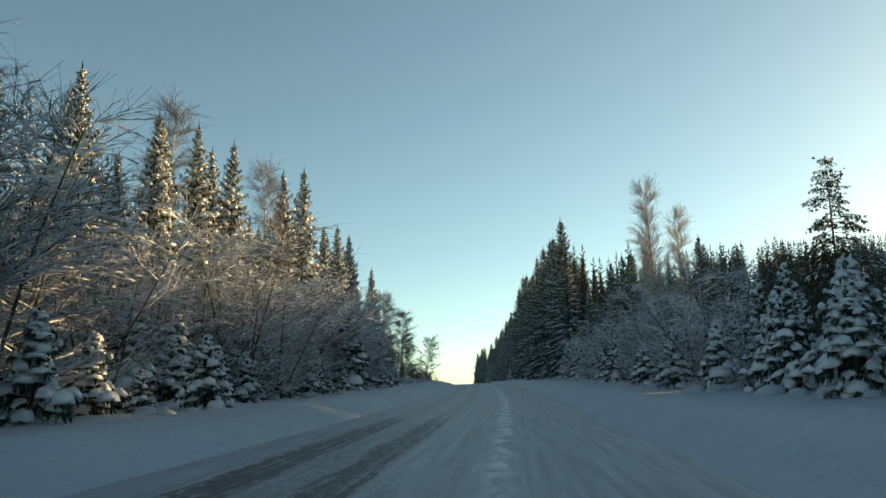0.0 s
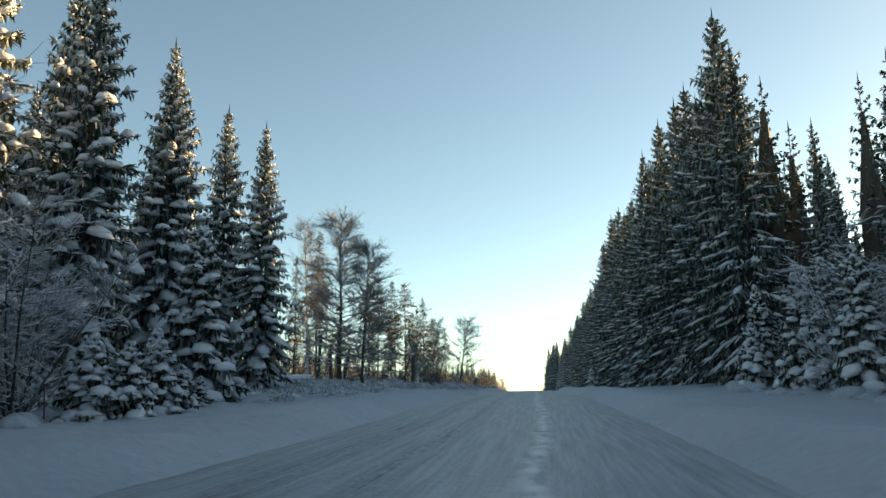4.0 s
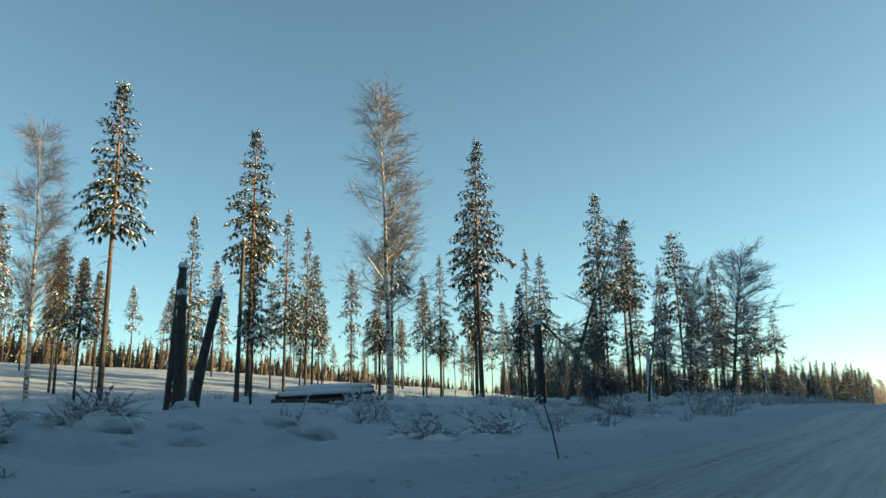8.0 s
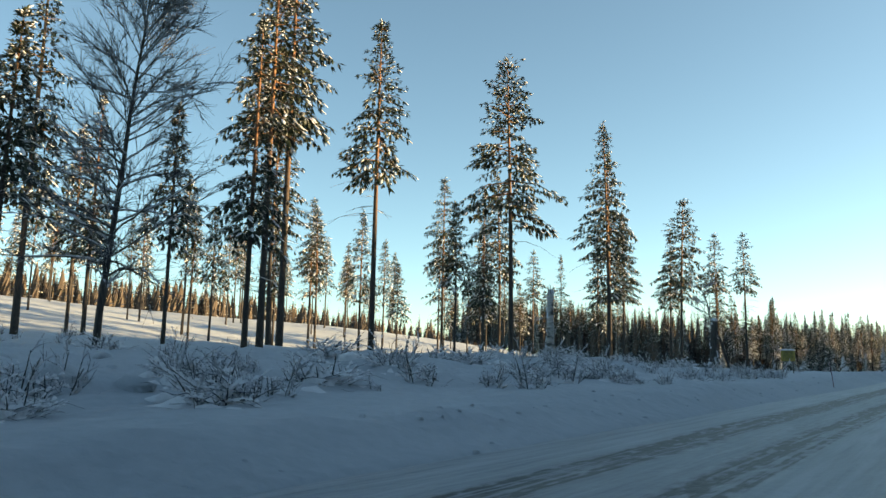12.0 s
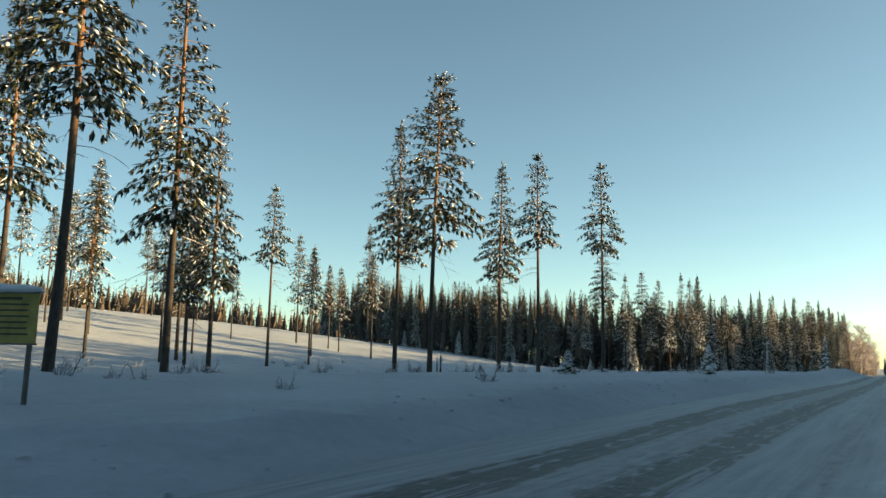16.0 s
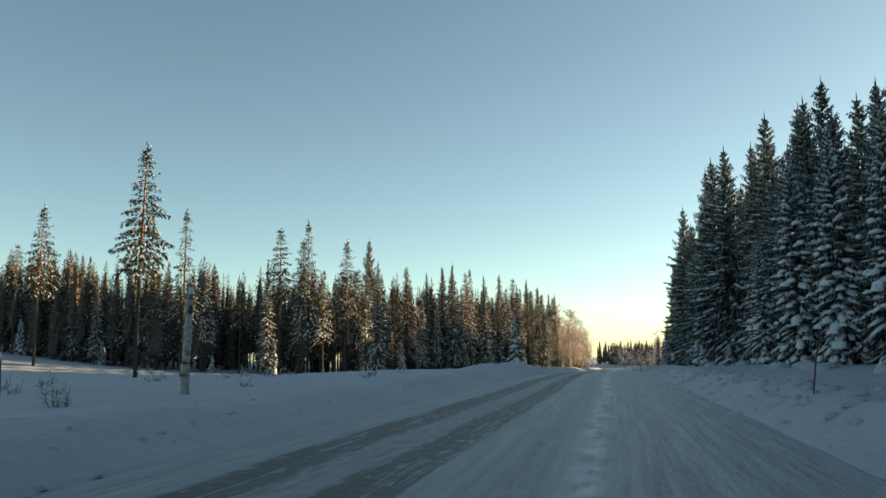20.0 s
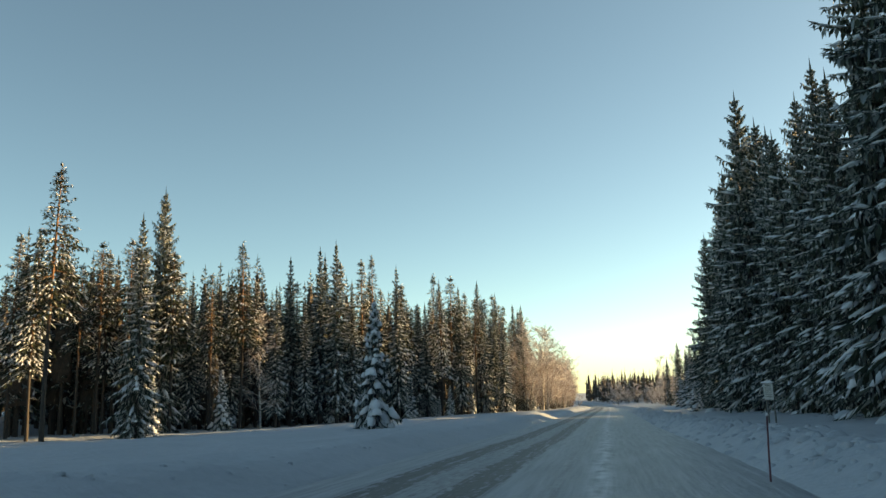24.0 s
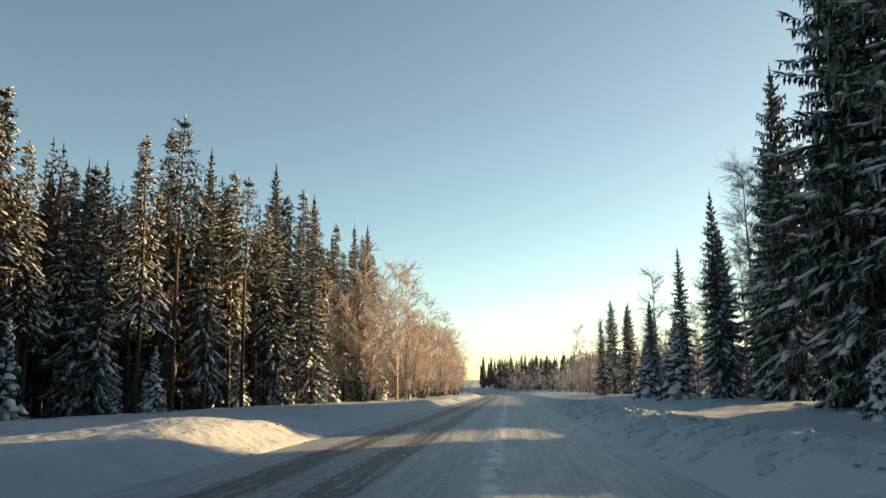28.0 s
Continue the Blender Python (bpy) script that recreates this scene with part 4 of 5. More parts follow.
# forest at the end of the clearing
for x, y, h in ((-35.5, 412.0, 17.5), (-23.3, 486.5, 22.0), (-30.2, 487.5, 23.0), (-18.6, 482.7, 14.8), (-17.3, 495.0, 12.8)):
    plant("slim0", x, y, h / 20)
plant("spruce0", -41.0, 423.0, 1.05, wide=0.8)
plant("spruce1", -24.6, 478.0, 0.82, wide=0.85)
EDGE = ((-140, 400), (-95, 402), (-62, 405), (-44, 409), (-34, 430), (-27, 450), (-20, 480), (-18, 508))
for (x0, y0), (x1, y1) in zip(EDGE[:-1], EDGE[1:]):
    L = math.hypot(x1 - x0, y1 - y0)
    n = int(L / 1.6)
    for i in range(n):
        f = (i + rnd.random()) / n
        d = rnd.uniform(0, 7)
        if x0 < -60 and i % 3:
            continue
        x, y = x0 + (x1 - x0) * f - 0.4 * d, y0 + (y1 - y0) * f + d
        kind = rnd.choice(("slim0", "edgepine", "slim1", "edgepine", "pine2", "edgepine", "slimpine", "slim1", "pine0", "birch2"))
        plant(kind, x, y, rnd.uniform(0.72, 0.99) * (1.08 if y > 440 else 0.95) * {"edgepine": 0.88, "pine2": 0.8, "pine0": 0.82, "slimpine": 1.15}.get(kind, 1.0))
        if rnd.random() < 0.55:
            plant(rnd.choice(("young1", "young0", "young0")), x + 1, y + 0.5, rnd.uniform(0.4, 1.0), wide=0.8)
for _ in range(44):
    y = rnd.uniform(494, 620)
    kind = rnd.choice(("frostbush", "birch2", "frostbush"))
    plant(kind, line_x(y) - rnd.uniform(11, 17), y, rnd.uniform(1.0, 1.55) * (0.8 if kind == "birch2" else 1.0))
for kind, x, y, k in (("spruce1", 11.6, 456.0, 0.72), ("spruce0", 12.6, 461.0, 0.62), ("slim0", 10.4, 464.5, 0.6), ("spruce2", 12.0, 470.0, 0.5), ("slim1", 10.2, 474.0, 0.52), ("young0", 8.6, 468.0, 0.8), ("young0", 8.2, 478.0, 0.7), ("spruce1", 9.6, 484.0, 0.36)):
    plant(kind, x, y, k)
for _ in range(26):
    y = rnd.uniform(472, 580)
    plant(rnd.choice(("birch2", "frostbush", "birch2")), line_x(y) + rnd.uniform(11, 24), y, rnd.uniform(0.5, 0.85))
plant("birch", 14.0, 470.0, 0.62)


# ---- woods farther off ----
def template(shapes, mats):
    """Joins the parts of one tree into arrays that wood() can set down many times."""
    v, f, m = [], [], []
    for sh, k in zip(shapes, mats):
        n = len(v)
        v += sh.v
        f += [tuple(i + n for i in q) for q in sh.f]
        m += [k] * len(sh.f)
    return np.array([tuple(p) for p in v]), f, m


def wood(name, label, spots, kinds, seed):
    """A wood as one mesh of many trees: (x, y, height) each."""
    r = random.Random(seed)
    v, f, m, n = [], [], [], 0
    ground_z = land_z([p[0] for p in spots], [p[1] for p in spots]).tolist()
    for (x, y, h), gz in zip(spots, ground_z):
        tv, tf, tm = r.choice(kinds)
        k, a = h / tv[:, 2].max(), r.uniform(0, 6.28)
        wide = k * r.uniform(0.85, 1.2)
        c, q = math.cos(a) * wide, math.sin(a) * wide
        v.append(np.stack([x + tv[:, 0] * c - tv[:, 1] * q, y + tv[:, 0] * q + tv[:, 1] * c, gz - 0.15 + tv[:, 2] * k], -1))
        f += [tuple(i + n for i in p) for p in tf]
        m += tm
        n += len(tv)
    me = bpy.data.meshes.new(name)
    me.from_pydata(np.concatenate(v).tolist(), [], f)
    for mt in (SPRUCE_BARK, SPRUCE_NEEDLES, TREE_SNOW, FROST_TWIGS, PINE_NEEDLES):
        me.materials.append(mt)
    me.polygons.foreach_set("material_index", m)
    return tagged(new(name, me), label, "forest", kind="stuff")


NEAR_WOOD = [template(spruce_shapes(201 + i, 20, 2.5, 1.0 + 2 * i, 84, 4, 0.6, 0.6, 1.3, 0, 0.3, 1.5, 1.9), (0, 1, 2)) for i in range(3)]
NEAR_WOOD.append(template(spruce_shapes(205, 20, 2.3, 6.5, 64, 4, 0.6, 0.35, 1.3, 0, 0.35, 1.6, 1.9), (0, 4, 2)))
FAR_WOOD = [template(spruce_shapes(211 + i, 16, 2.6, 0.3 + 1.0 * i, 16, 1, 1.0, 0.5, 3.0, 0, 0.3, 1.8, 4.0), (0, 1, 2)) for i in range(4)]
FROST_WOOD = [template(bare_tree_shapes(221 + i, 9, 3.0, 8, 0.08, 1.3, 2, stems=2, snow=0.0, twig_w=0.05, subs=3, upright=1.2), (0, 3, 2)) for i in range(3)]

far = random.Random(21)
spots = []
for _ in range(300):
    y = far.uniform(15, 185) if far.random() < 0.6 else far.uniform(352, 456)
    out = far.uniform(26 if y < 75 else 19, 55)
    low = min(0.8, 0.45 + 0.35 * max(0, out - 25) / 25) if y < 75 else 0.9
    h = far.uniform(16, 24) * low
    spots.append((line_x(y) + out, y, min(h, max(5.0, 0.165 * math.hypot(out, y) - 9.0 * float(step(26, 75, out)))) if y < 110 else h))
# hidden trees added behind the edge rows to keep low sun off the verge
for _ in range(150):
    y = far.uniform(198, 300)
    spots.append((line_x(y) + far.uniform(14.5, 24), y, far.uniform(17, 21) if y < 296 else far.uniform(9.5, 11.5)))
# deeper unseen trees, also added to block sun; heights follow one shade line
for _ in range(420):
    y = far.uniform(180, 470)
    out = far.uniform(20, 48)
    spots.append((line_x(y) + out, y, far.uniform(0.85, 1.0) * ((12 if 298 < y < 345 else 20) + 0.22 * (out - 12))))
for _ in range(45):
    y = far.uniform(112, 196)
    spots.append((line_x(y) + far.uniform(15.5, 20), y, far.uniform(19, 23)))
# tall trees out of sight behind the row, added to shade the forest opposite
for _ in range(150):
    y = far.uniform(452, 512)
    spots.append((line_x(y) + far.uniform(16 + 0.25 * (y - 452), 50), y, far.uniform(20.5, 24)))
for _ in range(50):
    y = far.uniform(-60, 14)
    spots.append((line_x(y) + far.uniform(13, 45), y, far.uniform(12, 17)))
for _ in range(50):
    y = far.uniform(-60, 8)
    spots.append((line_x(y) - far.uniform(13, 45), y, far.uniform(12, 17)))
# forest thickened here to shade the climbing road, kept under its skyline
for _ in range(240):
    y = far.uniform(16, 130)
    out = far.uniform(24, 62)
    spots.append((line_x(y) + out, y, min(far.uniform(14, 20), max(5.0, 0.165 * math.hypot(out, y) + 0.6 - 9.0 * float(step(26, 75, out))))))
# tall trees outside every view, added to shade the thicket and verge opposite
for _ in range(150):
    out = far.uniform(20, 78)
    y = far.uniform(2, (out - 8) / 0.6)
    spots.append((line_x(y) + out, y, far.uniform(20, 26)))
spots = [p for p in spots if not in_sun_lane(p[0], p[1], 1.2)]
wood("forest_beside_road", "dense snowy spruce forest behind the roadside trees, partly unseen and added for shade", spots, NEAR_WOOD, 1)
spots = []
for _ in range(90):
    f = far.random()
    spots.append((-140 + 78 * f, 401 + 4 * f + far.uniform(0, 9), far.uniform(13, 19)))
for _ in range(90):
    i = far.randrange(3, len(EDGE) - 1)
    (x0, y0), (x1, y1) = EDGE[i], EDGE[i + 1]
    f, d = far.random(), far.uniform(5, 15)
    spots.append((x0 + (x1 - x0) * f - 0.7 * d, y0 + (y1 - y0) * f + 0.7 * d, far.uniform(13, 18)))
for _ in range(400):
    i = far.randrange(len(EDGE) - 1)
    (x0, y0), (x1, y1) = EDGE[i], EDGE[i + 1]
    f, d = far.random(), far.uniform(7, 45)
    spots.append((x0 + (x1 - x0) * f - 0.5 * d, y0 + (y1 - y0) * f + d, far.uniform(14, 20)))
for _ in range(110):
    y = far.uniform(5, 112)
    spots.append((line_x(y) - far.uniform(26 if y < 60 else 38, 66), y, far.uniform(14, 21)))
wood("forest_past_clearing", "dense snowy mixed forest at the end of the clearing", spots, NEAR_WOOD, 2)
spots = []
for _ in range(1500):
    a = radians(far.uniform(-14, 100))
    d = far.uniform(330, 385)
    x, y = 0 - d * math.sin(a), 190 + d * math.cos(a)
    if a > radians(30):
        spots.append((x, y, far.uniform(11, 18)))
for _ in range(900):
    y = far.uniform(90, 415)
    out = far.uniform(168, 205)
    spots.append((line_x(y) - out, y, far.uniform(8.5, 13.5)))
for _ in range(600):
    y = far.uniform(675, 760)
    x = line_x(600) + far.uniform(-90, 130)
    if abs(x - line_x(y)) > 7.5:
        spots.append((x, y, far.uniform(10, 15)))
for _ in range(170):
    y = far.uniform(520, 700)
    spots.append((line_x(y) - 24 - far.uniform(0, 40), y, far.uniform(9, 16)))
wood("far_woods", "distant dark forest on the skyline", spots, FAR_WOOD, 3)
spots = []
for _ in range(260):
    y = far.uniform(500, 690)
    side = 11 + far.uniform(0, 34) if far.random() < 0.6 else -10 - far.uniform(0, 22)
    spots.append((line_x(y) + side, y, far.uniform(4.5, 8.5)))
for _ in range(120):
    y = far.uniform(640, 690)
    x = line_x(600) + far.uniform(-50, 70)
    if abs(x - line_x(y)) > 6:
        spots.append((x, y, far.uniform(6, 10)))
wood("frosty_brushwood", "pale frosty leafless brushwood beside the far road", spots, FROST_WOOD, 4)


# ---- things on the verge ----
def snag(name, label, x, y, h, r0, mat, lean=(0.0, 0.0), seed=1):
    """A broken-off trunk with a splintered top, snow on it and against one side."""
    r = random.Random(seed)
    ob = tagged(new(name), label, "dead tree", "broken trunks by the road")
    ob.matrix_basis = pose(x, y, float(land_z(x, y)) - 0.15)
    sh = Shape()
    n = 9
    pts = [(lean[0] * h * (i / n) ** 1.3, lean[1] * h * (i / n) ** 1.3, h * i / n) for i in range(n + 1)]
    sh.tube(pts, [r0 * (1.25 if i == 0 else 1.0 - 0.3 * i / n) * r.uniform(0.93, 1.07) for i in range(n + 1)], 11)
    part("trunk", sh, mat, ob, smooth=True)
    tx, ty = pts[-1][0], pts[-1][1]
    sp = Shape()
    for k in range(7):
        t = 6.28319 * k / 7
        b = (tx + math.cos(t) * r0 * 0.5, ty + math.sin(t) * r0 * 0.5, h - 0.1)
        sp.tube([b, (b[0] * 1.0 + r.uniform(-0.05, 0.05), b[1] + r.uniform(-0.05, 0.05), h + r.uniform(0.05, 0.4))], [r0 * 0.28, 0.01], 4)
    part("splinters", sp, DEAD_WOOD, ob)
    cap = Shape()
    cap.lump((tx, ty, h - 0.02), r0 * 0.85, r0 * 0.85, 0.2, r, 3, 8)
    part("snow_cap", cap, TREE_SNOW, ob, smooth=True)
    crust = Shape()
    for k in range(int(h * 3)):
        z = r.uniform(0.1, h * 0.95)
        i = min(n - 1, int(z / h * n))
        t = r.uniform(2.3, 4.2)
        rr = r0 * (1.0 - 0.3 * z / h)
        c = (pts[i][0] + math.cos(t) * rr * 0.92, pts[i][1] + math.sin(t) * rr * 0.92, z)
        crust.lump((c[0], c[1], c[2]), rr * 0.35, rr * 0.35, r.uniform(0.08, 0.28), r, 2, 6)
    tagged(part("snow_crust", crust, TREE_SNOW, ob, smooth=True), kind="stuff")
    return ob


snag("broken_trunk", "tall broken dark trunk with a splintered top", -20.1, 150.6, 5.8, 0.23, ALDER_BARK, (0.03, 0.02), 1)
snag("broken_trunk", "broken dark trunk standing in the snow", -18.4, 149.6, 4.4, 0.22, ALDER_BARK, (-0.02, 0.0), 2)
snag("broken_trunk", "broken dark trunk leaning to one side", -16.8, 148.9, 4.2, 0.2, ALDER_BARK, (0.14, 0.1), 3)
snag("broken_trunk", "dead trunk white with frozen snow", -15.5, 194.3, 4.0, 0.22, FROSTED_WOOD, (0.02, 0.0), 4)
snag("broken_trunk", "broken birch trunk with pale bark", -11.1, 222.0, 3.3, 0.2, BIRCH_BARK, (0.0, 0.0), 5)
snag("broken_trunk", "short thick dark stump beside a crooked tree", -9.9, 244.3, 3.4, 0.27, ALDER_BARK, (0.05, 0.0), 6)
snag("broken_trunk", "birch stump with peeling pale bark", -8.1, 318.8, 2.9, 0.13, BIRCH_BARK, (0.03, 0.0), 7)
snag("broken_trunk", "thick dark trunk broken off at twice a man's height", -11.9, 165.7, 4.1, 0.27, ALDER_BARK, (0.0, 0.0), 8)
for x, y, h in ((-22.5, 286.0, 1.4), (-30.0, 297.0, 1.2), (-13.5, 312.0, 1.3), (-12.0, 316.5, 1.1), (-36.0, 236.0, 1.6), (-44.0, 250.0, 1.5), (-29.0, 232.0, 1.3)):
    snag("stump", "thin dark stump in the clearing", x, y, h, 0.07, ALDER_BARK, (0.0, 0.0), int(-x * 3))


dead_pine = snag("dead_pine", "tall dead pine with a broken top and bare stub branches", -35.4, 168.0, 11.4, 0.17, ALDER_BARK, (0.0, 0.01), 12)
rd = random.Random(31)
for k in range(13):
    z, t, L = rd.uniform(3.5, 11.0), rd.uniform(0, 6.28), rd.uniform(0.4, 1.7)
    stub = Shape()
    stub.tube([(math.cos(t) * L * f, math.sin(t) * L * f, z + L * (0.15 * f - 0.2 * f * f)) for f in (0, 0.4, 0.75, 1.0)], [0.035, 0.025, 0.017, 0.008], 4)
    part("branch", stub, ALDER_BARK, dead_pine)


def fallen_crown(x, y, z, turn):
    """The broken top of a birch, bent over and hanging beside its trunk."""
    ob = tagged(new("fallen_crown"), "broken birch top hanging down, loaded with snow", "bare tree")
    ob.matrix_basis = pose(x, y, float(land_z(x, y)) + z, 0, 138, turn)
    shapes = bare_tree_shapes(141, 4.6, 2.0, 44, 0.15, 0.8, 8, snow=0.7, thick=1.1, twig_w=0.008, subs=9)
    for nm, sh, mt in zip(("trunk", "crown", "snow_load"), shapes, (ALDER_BARK, ALDER_TWIGS, TREE_SNOW)):
        made = part(nm, sh, mt, ob, smooth=nm != "crown")
        if nm != "trunk":
            tagged(made, kind="stuff")


fallen_crown(-11.7, 165.9, 3.8, 35)
plant("crooked", -9.0, 244.9, 1.0, turn=20)


def log_pile(x, y, turn):
    ob = tagged(new("log_pile"), "heap of felled logs under thick snow", "log pile")
    ob.matrix_basis = pose(x, y, float(land_z(x, y)), 0, 0, turn)
    r = random.Random(9)
    white = Shape()
    for k, (yy, zz, L) in enumerate(((-0.6, 0.15, 6.5), (-0.2, 0.16, 7.2), (0.25, 0.15, 6.0), (0.65, 0.17, 6.8), (-0.35, 0.45, 6.4), (0.1, 0.47, 5.6), (0.45, 0.46, 6.6), (-0.05, 0.76, 6.0), (0.3, 0.78, 4.6))):
        sh = Shape()
        x0, dy, up = r.uniform(-0.6, 0.6), r.uniform(-0.5, 0.5), r.uniform(-0.1, 0.35)
        pts = [(x0 - L / 2, yy, zz), (x0, yy + dy * 0.5, zz + up * 0.5), (x0 + L / 2, yy + dy, zz + up)]
        sh.tube(pts, [0.17, 0.15, 0.12], 9)
        sh.f.append(tuple(range(8, -1, -1)))
        part("log", sh, PINE_BARK if k % 3 else SPRUCE_BARK, ob, smooth=False)
        if k > 2:
            white.pad([(p[0] * 0.96, p[1], p[2] + 0.1) for p in pts], [0.17, 0.22, 0.15], [0.24, 0.3, 0.2], (0, 1, 0))
    tagged(part("snow_load", white, TREE_SNOW, ob, smooth=True), kind="stuff")


log_pile(-29.7, 170.3, 28)


def wood_paint(name, base):
    m, nt, b = material(name, 0.6)
    nt.links.new(ramp(nt, noise_tex(nt, 6.0, 4), [(0.3, tuple(v * 0.75 for v in base)), (0.7, tuple(min(1, v * 1.15) for v in base))]), b.inputs["Base Color"])
    return m


SIGN_YELLOW = wood_paint("faded_yellow_sign", (0.42, 0.32, 0.09))
SIGN_PALE = wood_paint("frosted_pale_sign", (0.5, 0.5, 0.47))
SIGN_INK = wood_paint("sign_ink", (0.06, 0.05, 0.03))
POLE_PAINT = wood_paint("red_pole", (0.16, 0.035, 0.045))
GREY_POST = wood_paint("grey_post", (0.14, 0.13, 0.12))


def box_shape(cx, cy, cz, sx, sy, sz, bevel=0.008):
    bm = bmesh.new()
    bmesh.ops.create_cube(bm, size=1.0, matrix=Matrix.Translation((cx, cy, cz)) @ Matrix.Diagonal((sx, sy, sz, 1)))
    bmesh.ops.bevel(bm, geom=bm.edges[:], offset=bevel, segments=1, affect="EDGES")
    sh = Shape()
    bm.verts.index_update()
    sh.add([tuple(v.co) for v in bm.verts], [tuple(v.index for v in f.verts) for f in bm.faces])
    bm.free()
    return sh


def info_sign(x, y, turn, w, h, low, cap, paint, label):
    """A yellow board on two posts, snow on its top edge; its lines of print are plain bars."""
    ob = tagged(new("information_sign"), label, "sign", "information signs")
    ob.matrix_basis = pose(x, y, float(land_z(x, y)) - 0.1, 0, 0, turn)
    r = random.Random(4)
    for k in (-1, 1):
        sh = Shape()
        sh.tube([(k * w * 0.36, 0.05, -0.3), (k * w * 0.36 + 0.02, 0.05, low + h * 0.9)], [0.04, 0.038], 9)
        part("post", sh, GREY_POST, ob, smooth=True)
    board = part("board", box_shape(0, 0, low + h / 2, w, 0.03, h), paint, ob)
    for k in range(7):
        ww = w * (0.5 if k == 0 else r.uniform(0.68, 0.84))
        part("printed_line", box_shape(0, -0.019, low + h * (0.88 - 0.115 * k), ww, 0.006, h * (0.055 if k == 0 else 0.035), 0.001), SIGN_INK, board, "dark line of print, too faint to read")
    for k in (0, 1):
        part("edge_strip", box_shape(0, -0.004, low + h * k, w + 0.03, 0.045, 0.025, 0.004), GREY_POST, board)
    sn = Shape()
    m = 9
    sn.pad([(w * (-0.51 + 1.02 * i / (m - 1)), 0, low + h + 0.02) for i in range(m)], [0.11 * r.uniform(0.85, 1.15) for _ in range(m)], [cap * r.uniform(0.8, 1.15) * math.sin(0.5 + 2.14 * i / (m - 1)) for i in range(m)], (0, 1, 0))
    part("snow_cap", sn, TREE_SNOW, ob, smooth=True)


info_sign(-6.0, 249.1, 28, 0.95, 0.74, 0.95, 0.11, SIGN_YELLOW, "faded yellow information board on two posts, snow on top")
info_sign(7.3, 396.2, -55, 0.55, 0.72, 1.11, 0.1, SIGN_PALE, "frosted pale grey board on two thin posts beside the forest")


def snow_pole(x, y, h, lx, ly):
    ob = tagged(new("snow_pole"), "thin dull red marker pole leaning at the road's edge", "marker pole", "snow poles along the road")
    ob.matrix_basis = pose(x, y, float(land_z(x, y)))
    sh = Shape()
    sh.tube([(0, 0, -0.3), (lx * 0.5, ly * 0.5, h * 0.5), (lx, ly, h)], [0.017, 0.016, 0.013], 7)
    part("pole", sh, POLE_PAINT, ob, smooth=True)
    tip = Shape()
    tip.lump((lx, ly, h), 0.025, 0.025, 0.05, random.Random(2), 2, 6)
    part("snow_tip", tip, TREE_SNOW, ob, smooth=True)


for x, y, h, lx, ly in ((-1.95, 145.4, 1.15, -0.45, 0.2), (7.1, 316.6, 1.3, 0.25, 0.0), (3.6, 373.2, 1.25, 0.06, 0.0), (-0.6, 229.9, 1.15, -0.2, 0.1), (-8.5, 85.3, 1.2, -0.15, 0.0), (6.6, 247.0, 1.2, 0.05, 0.0), (-4.2, 296.0, 1.1, -0.08, 0.0)):
    snow_pole(x, y, h, lx, ly)

# scrub and snow-covered brush
rs = random.Random(17)
for k in range(110):
    y = rs.uniform(162, 232) if k > 10 else rs.uniform(96, 160)
    plant("scrub", line_x(y) - rs.uniform(8.2, 15), y, rs.uniform(0.4, 1.15), rnd=rs)
for _ in range(110):
    y = rs.uniform(165, 330)
    plant("scrub", line_x(y) - rs.uniform(19, 62), y, rs.uniform(0.35, 0.9), rnd=rs)
for _ in range(60):
    y = rs.uniform(228, 345)
    plant("scrub", line_x(y) - rs.uniform(9.5, 26), y, rs.uniform(0.35, 0.8), rnd=rs)
for x, y, k in ((-9.6, 277.2, 0.3), (-20.5, 292.0, 0.22), (-21.5, 289.5, 0.2), (-11.0, 98.5, 0.3), (-8.6, 94.5, 0.3), (-9.3, 99.5, 0.25)):
    plant("young1", x, y, k, wide=1.5, label="low bush covered with rounded snow", rnd=rs)
for _ in range(130):
    y = rs.uniform(100, 236)
    plant("brush", line_x(y) - rs.uniform(9.0, 16.5), y, rs.uniform(0.45, 1.1), wide=rs.uniform(0.9, 1.5), rnd=rs)
clumps = Shape()
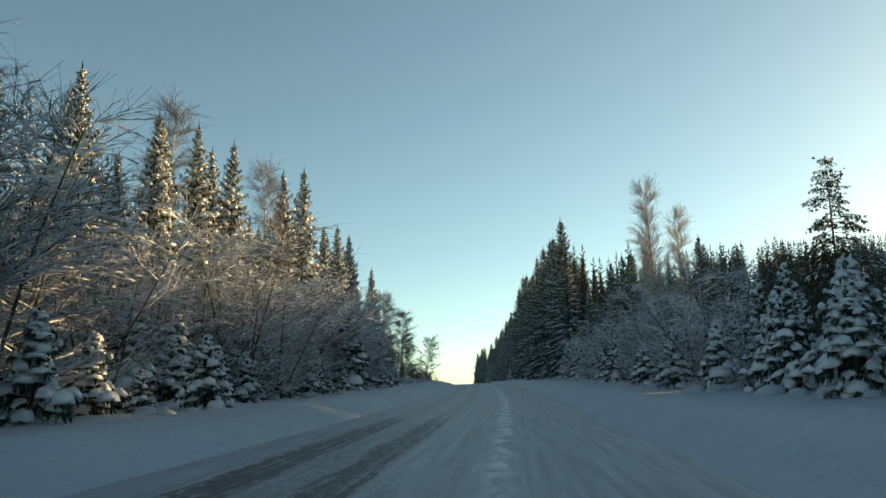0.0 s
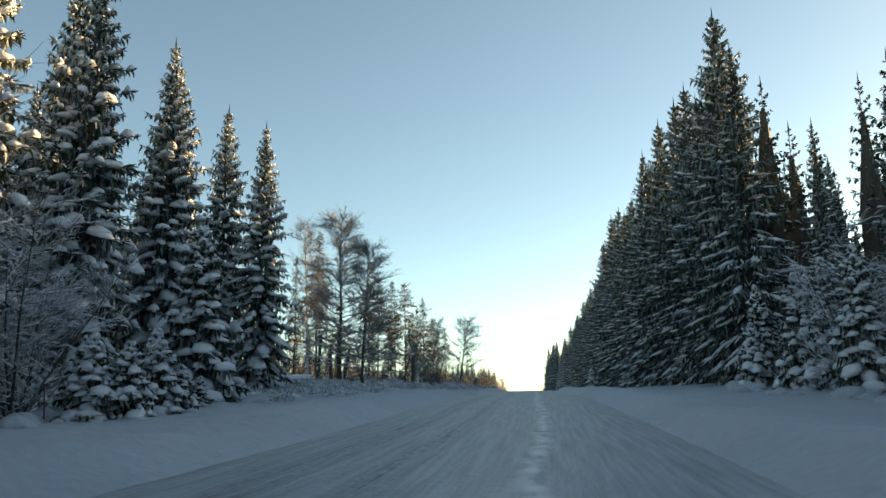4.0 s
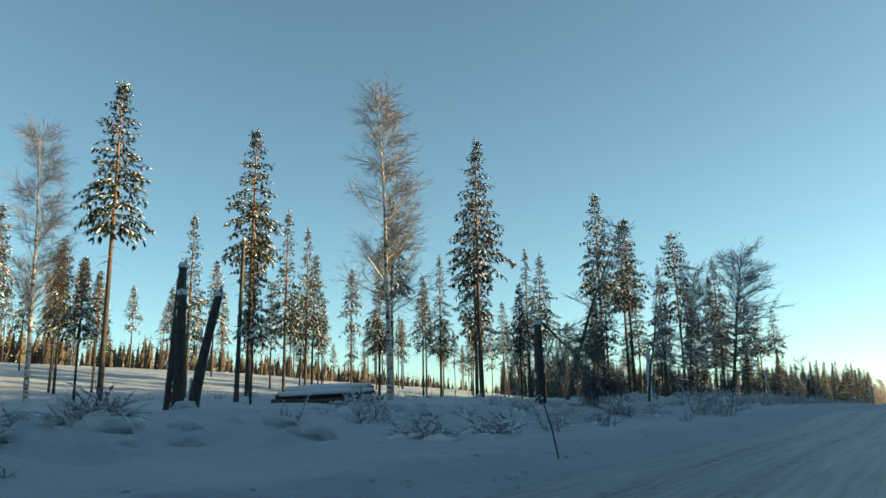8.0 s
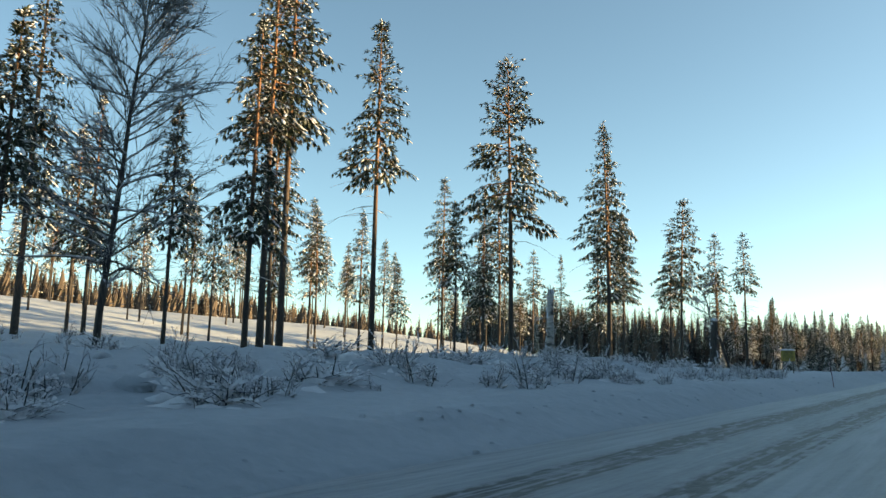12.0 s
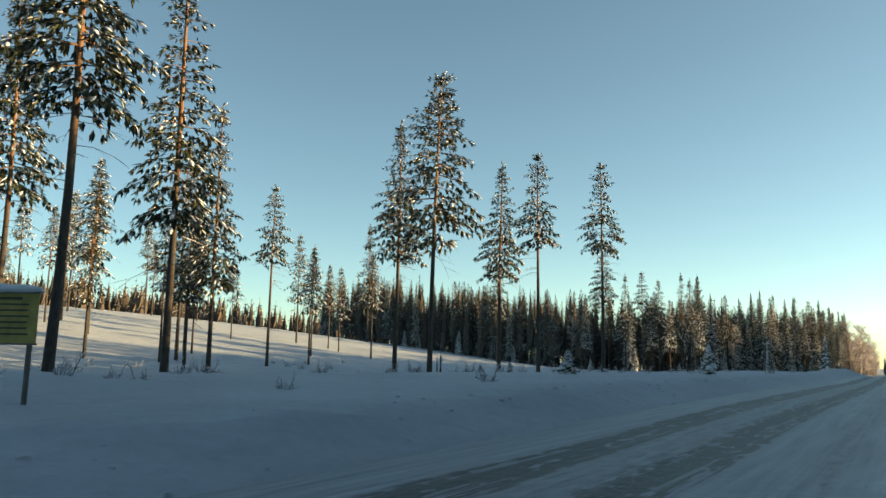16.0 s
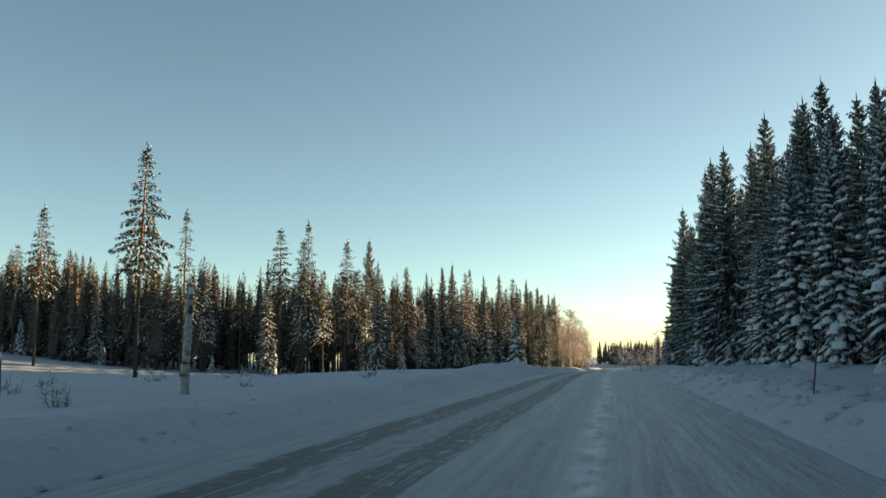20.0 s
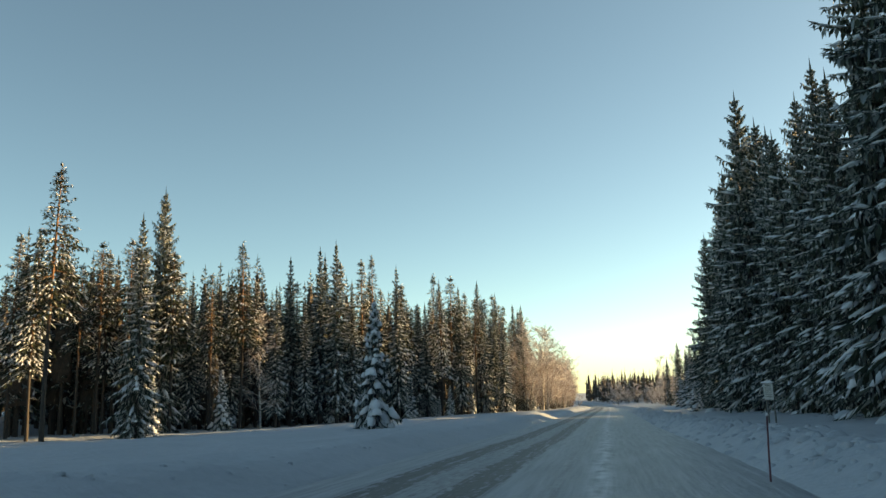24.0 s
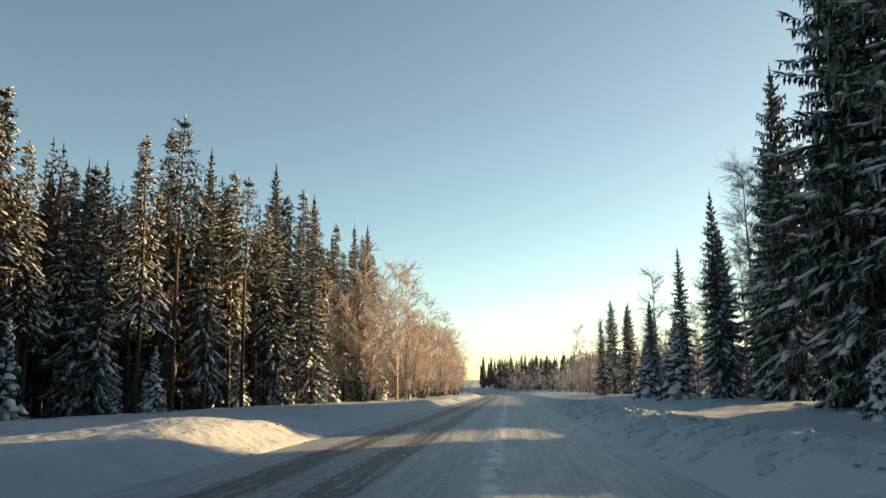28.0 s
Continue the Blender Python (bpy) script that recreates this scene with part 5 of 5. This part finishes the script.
for _ in range(380):
    y = rs.uniform(88, 200)
    x = line_x(y) - rs.uniform(10.5, 18) - 0.5
    q = rs.uniform(0.13, 0.42)
    clumps.lump((x, y, float(land_z(x, y)) - 0.12), q * rs.uniform(0.8, 1.6), q * rs.uniform(0.8, 1.6), q * rs.uniform(0.6, 1.1), rs, 3, 8)
for _ in range(110):
    y = rs.uniform(8, 90)
    x = line_x(y) - rs.uniform(10.5, 14)
    q = rs.uniform(0.15, 0.4)
    clumps.lump((x, y, float(land_z(x, y)) - 0.12), q * 1.3, q * 1.3, q * rs.uniform(0.6, 1.2), rs, 3, 8)
for _ in range(90):
    y = rs.uniform(390, 470)
    x = line_x(y) - rs.uniform(8, 22)
    q = rs.uniform(0.06, 0.2)
    clumps.lump((x, y, float(land_z(x, y)) - 0.12), q * 1.5, q * 1.5, q, rs, 3, 8)
for _ in range(120):
    y = rs.uniform(15, 110) if rs.random() < 0.6 else rs.uniform(320, 458)
    x = line_x(y) + rs.uniform(8.2, 10.5)
    q = rs.uniform(0.15, 0.5)
    clumps.lump((x, y, float(land_z(x, y)) - 0.12), q * 1.3, q * 1.3, q, rs, 3, 8)
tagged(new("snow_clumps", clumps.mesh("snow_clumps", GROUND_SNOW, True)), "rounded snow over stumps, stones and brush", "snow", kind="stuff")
clods = Shape()
for _ in range(2600):
    y = rs.uniform(285, 470) if rs.random() < 0.8 else rs.uniform(200, 290)
    x = line_x(y) + rs.gauss(4.0, 0.6)
    q = rs.uniform(0.05, 0.17)
    clods.lump((x, y, float(land_z(x, y)) - 0.3 * q), q * rs.uniform(0.8, 1.6), q * rs.uniform(0.8, 1.6), q * 0.8, rs, 2, 6)
for _ in range(700):
    y = rs.uniform(120, 460)
    x = line_x(y) - abs(rs.gauss(6.3, 0.6))
    q = rs.uniform(0.02, 0.07)
    clods.lump((x, y, float(land_z(x, y)) - 0.3 * q), q * rs.uniform(0.8, 1.6), q * rs.uniform(0.8, 1.6), q * 0.8, rs, 2, 6)
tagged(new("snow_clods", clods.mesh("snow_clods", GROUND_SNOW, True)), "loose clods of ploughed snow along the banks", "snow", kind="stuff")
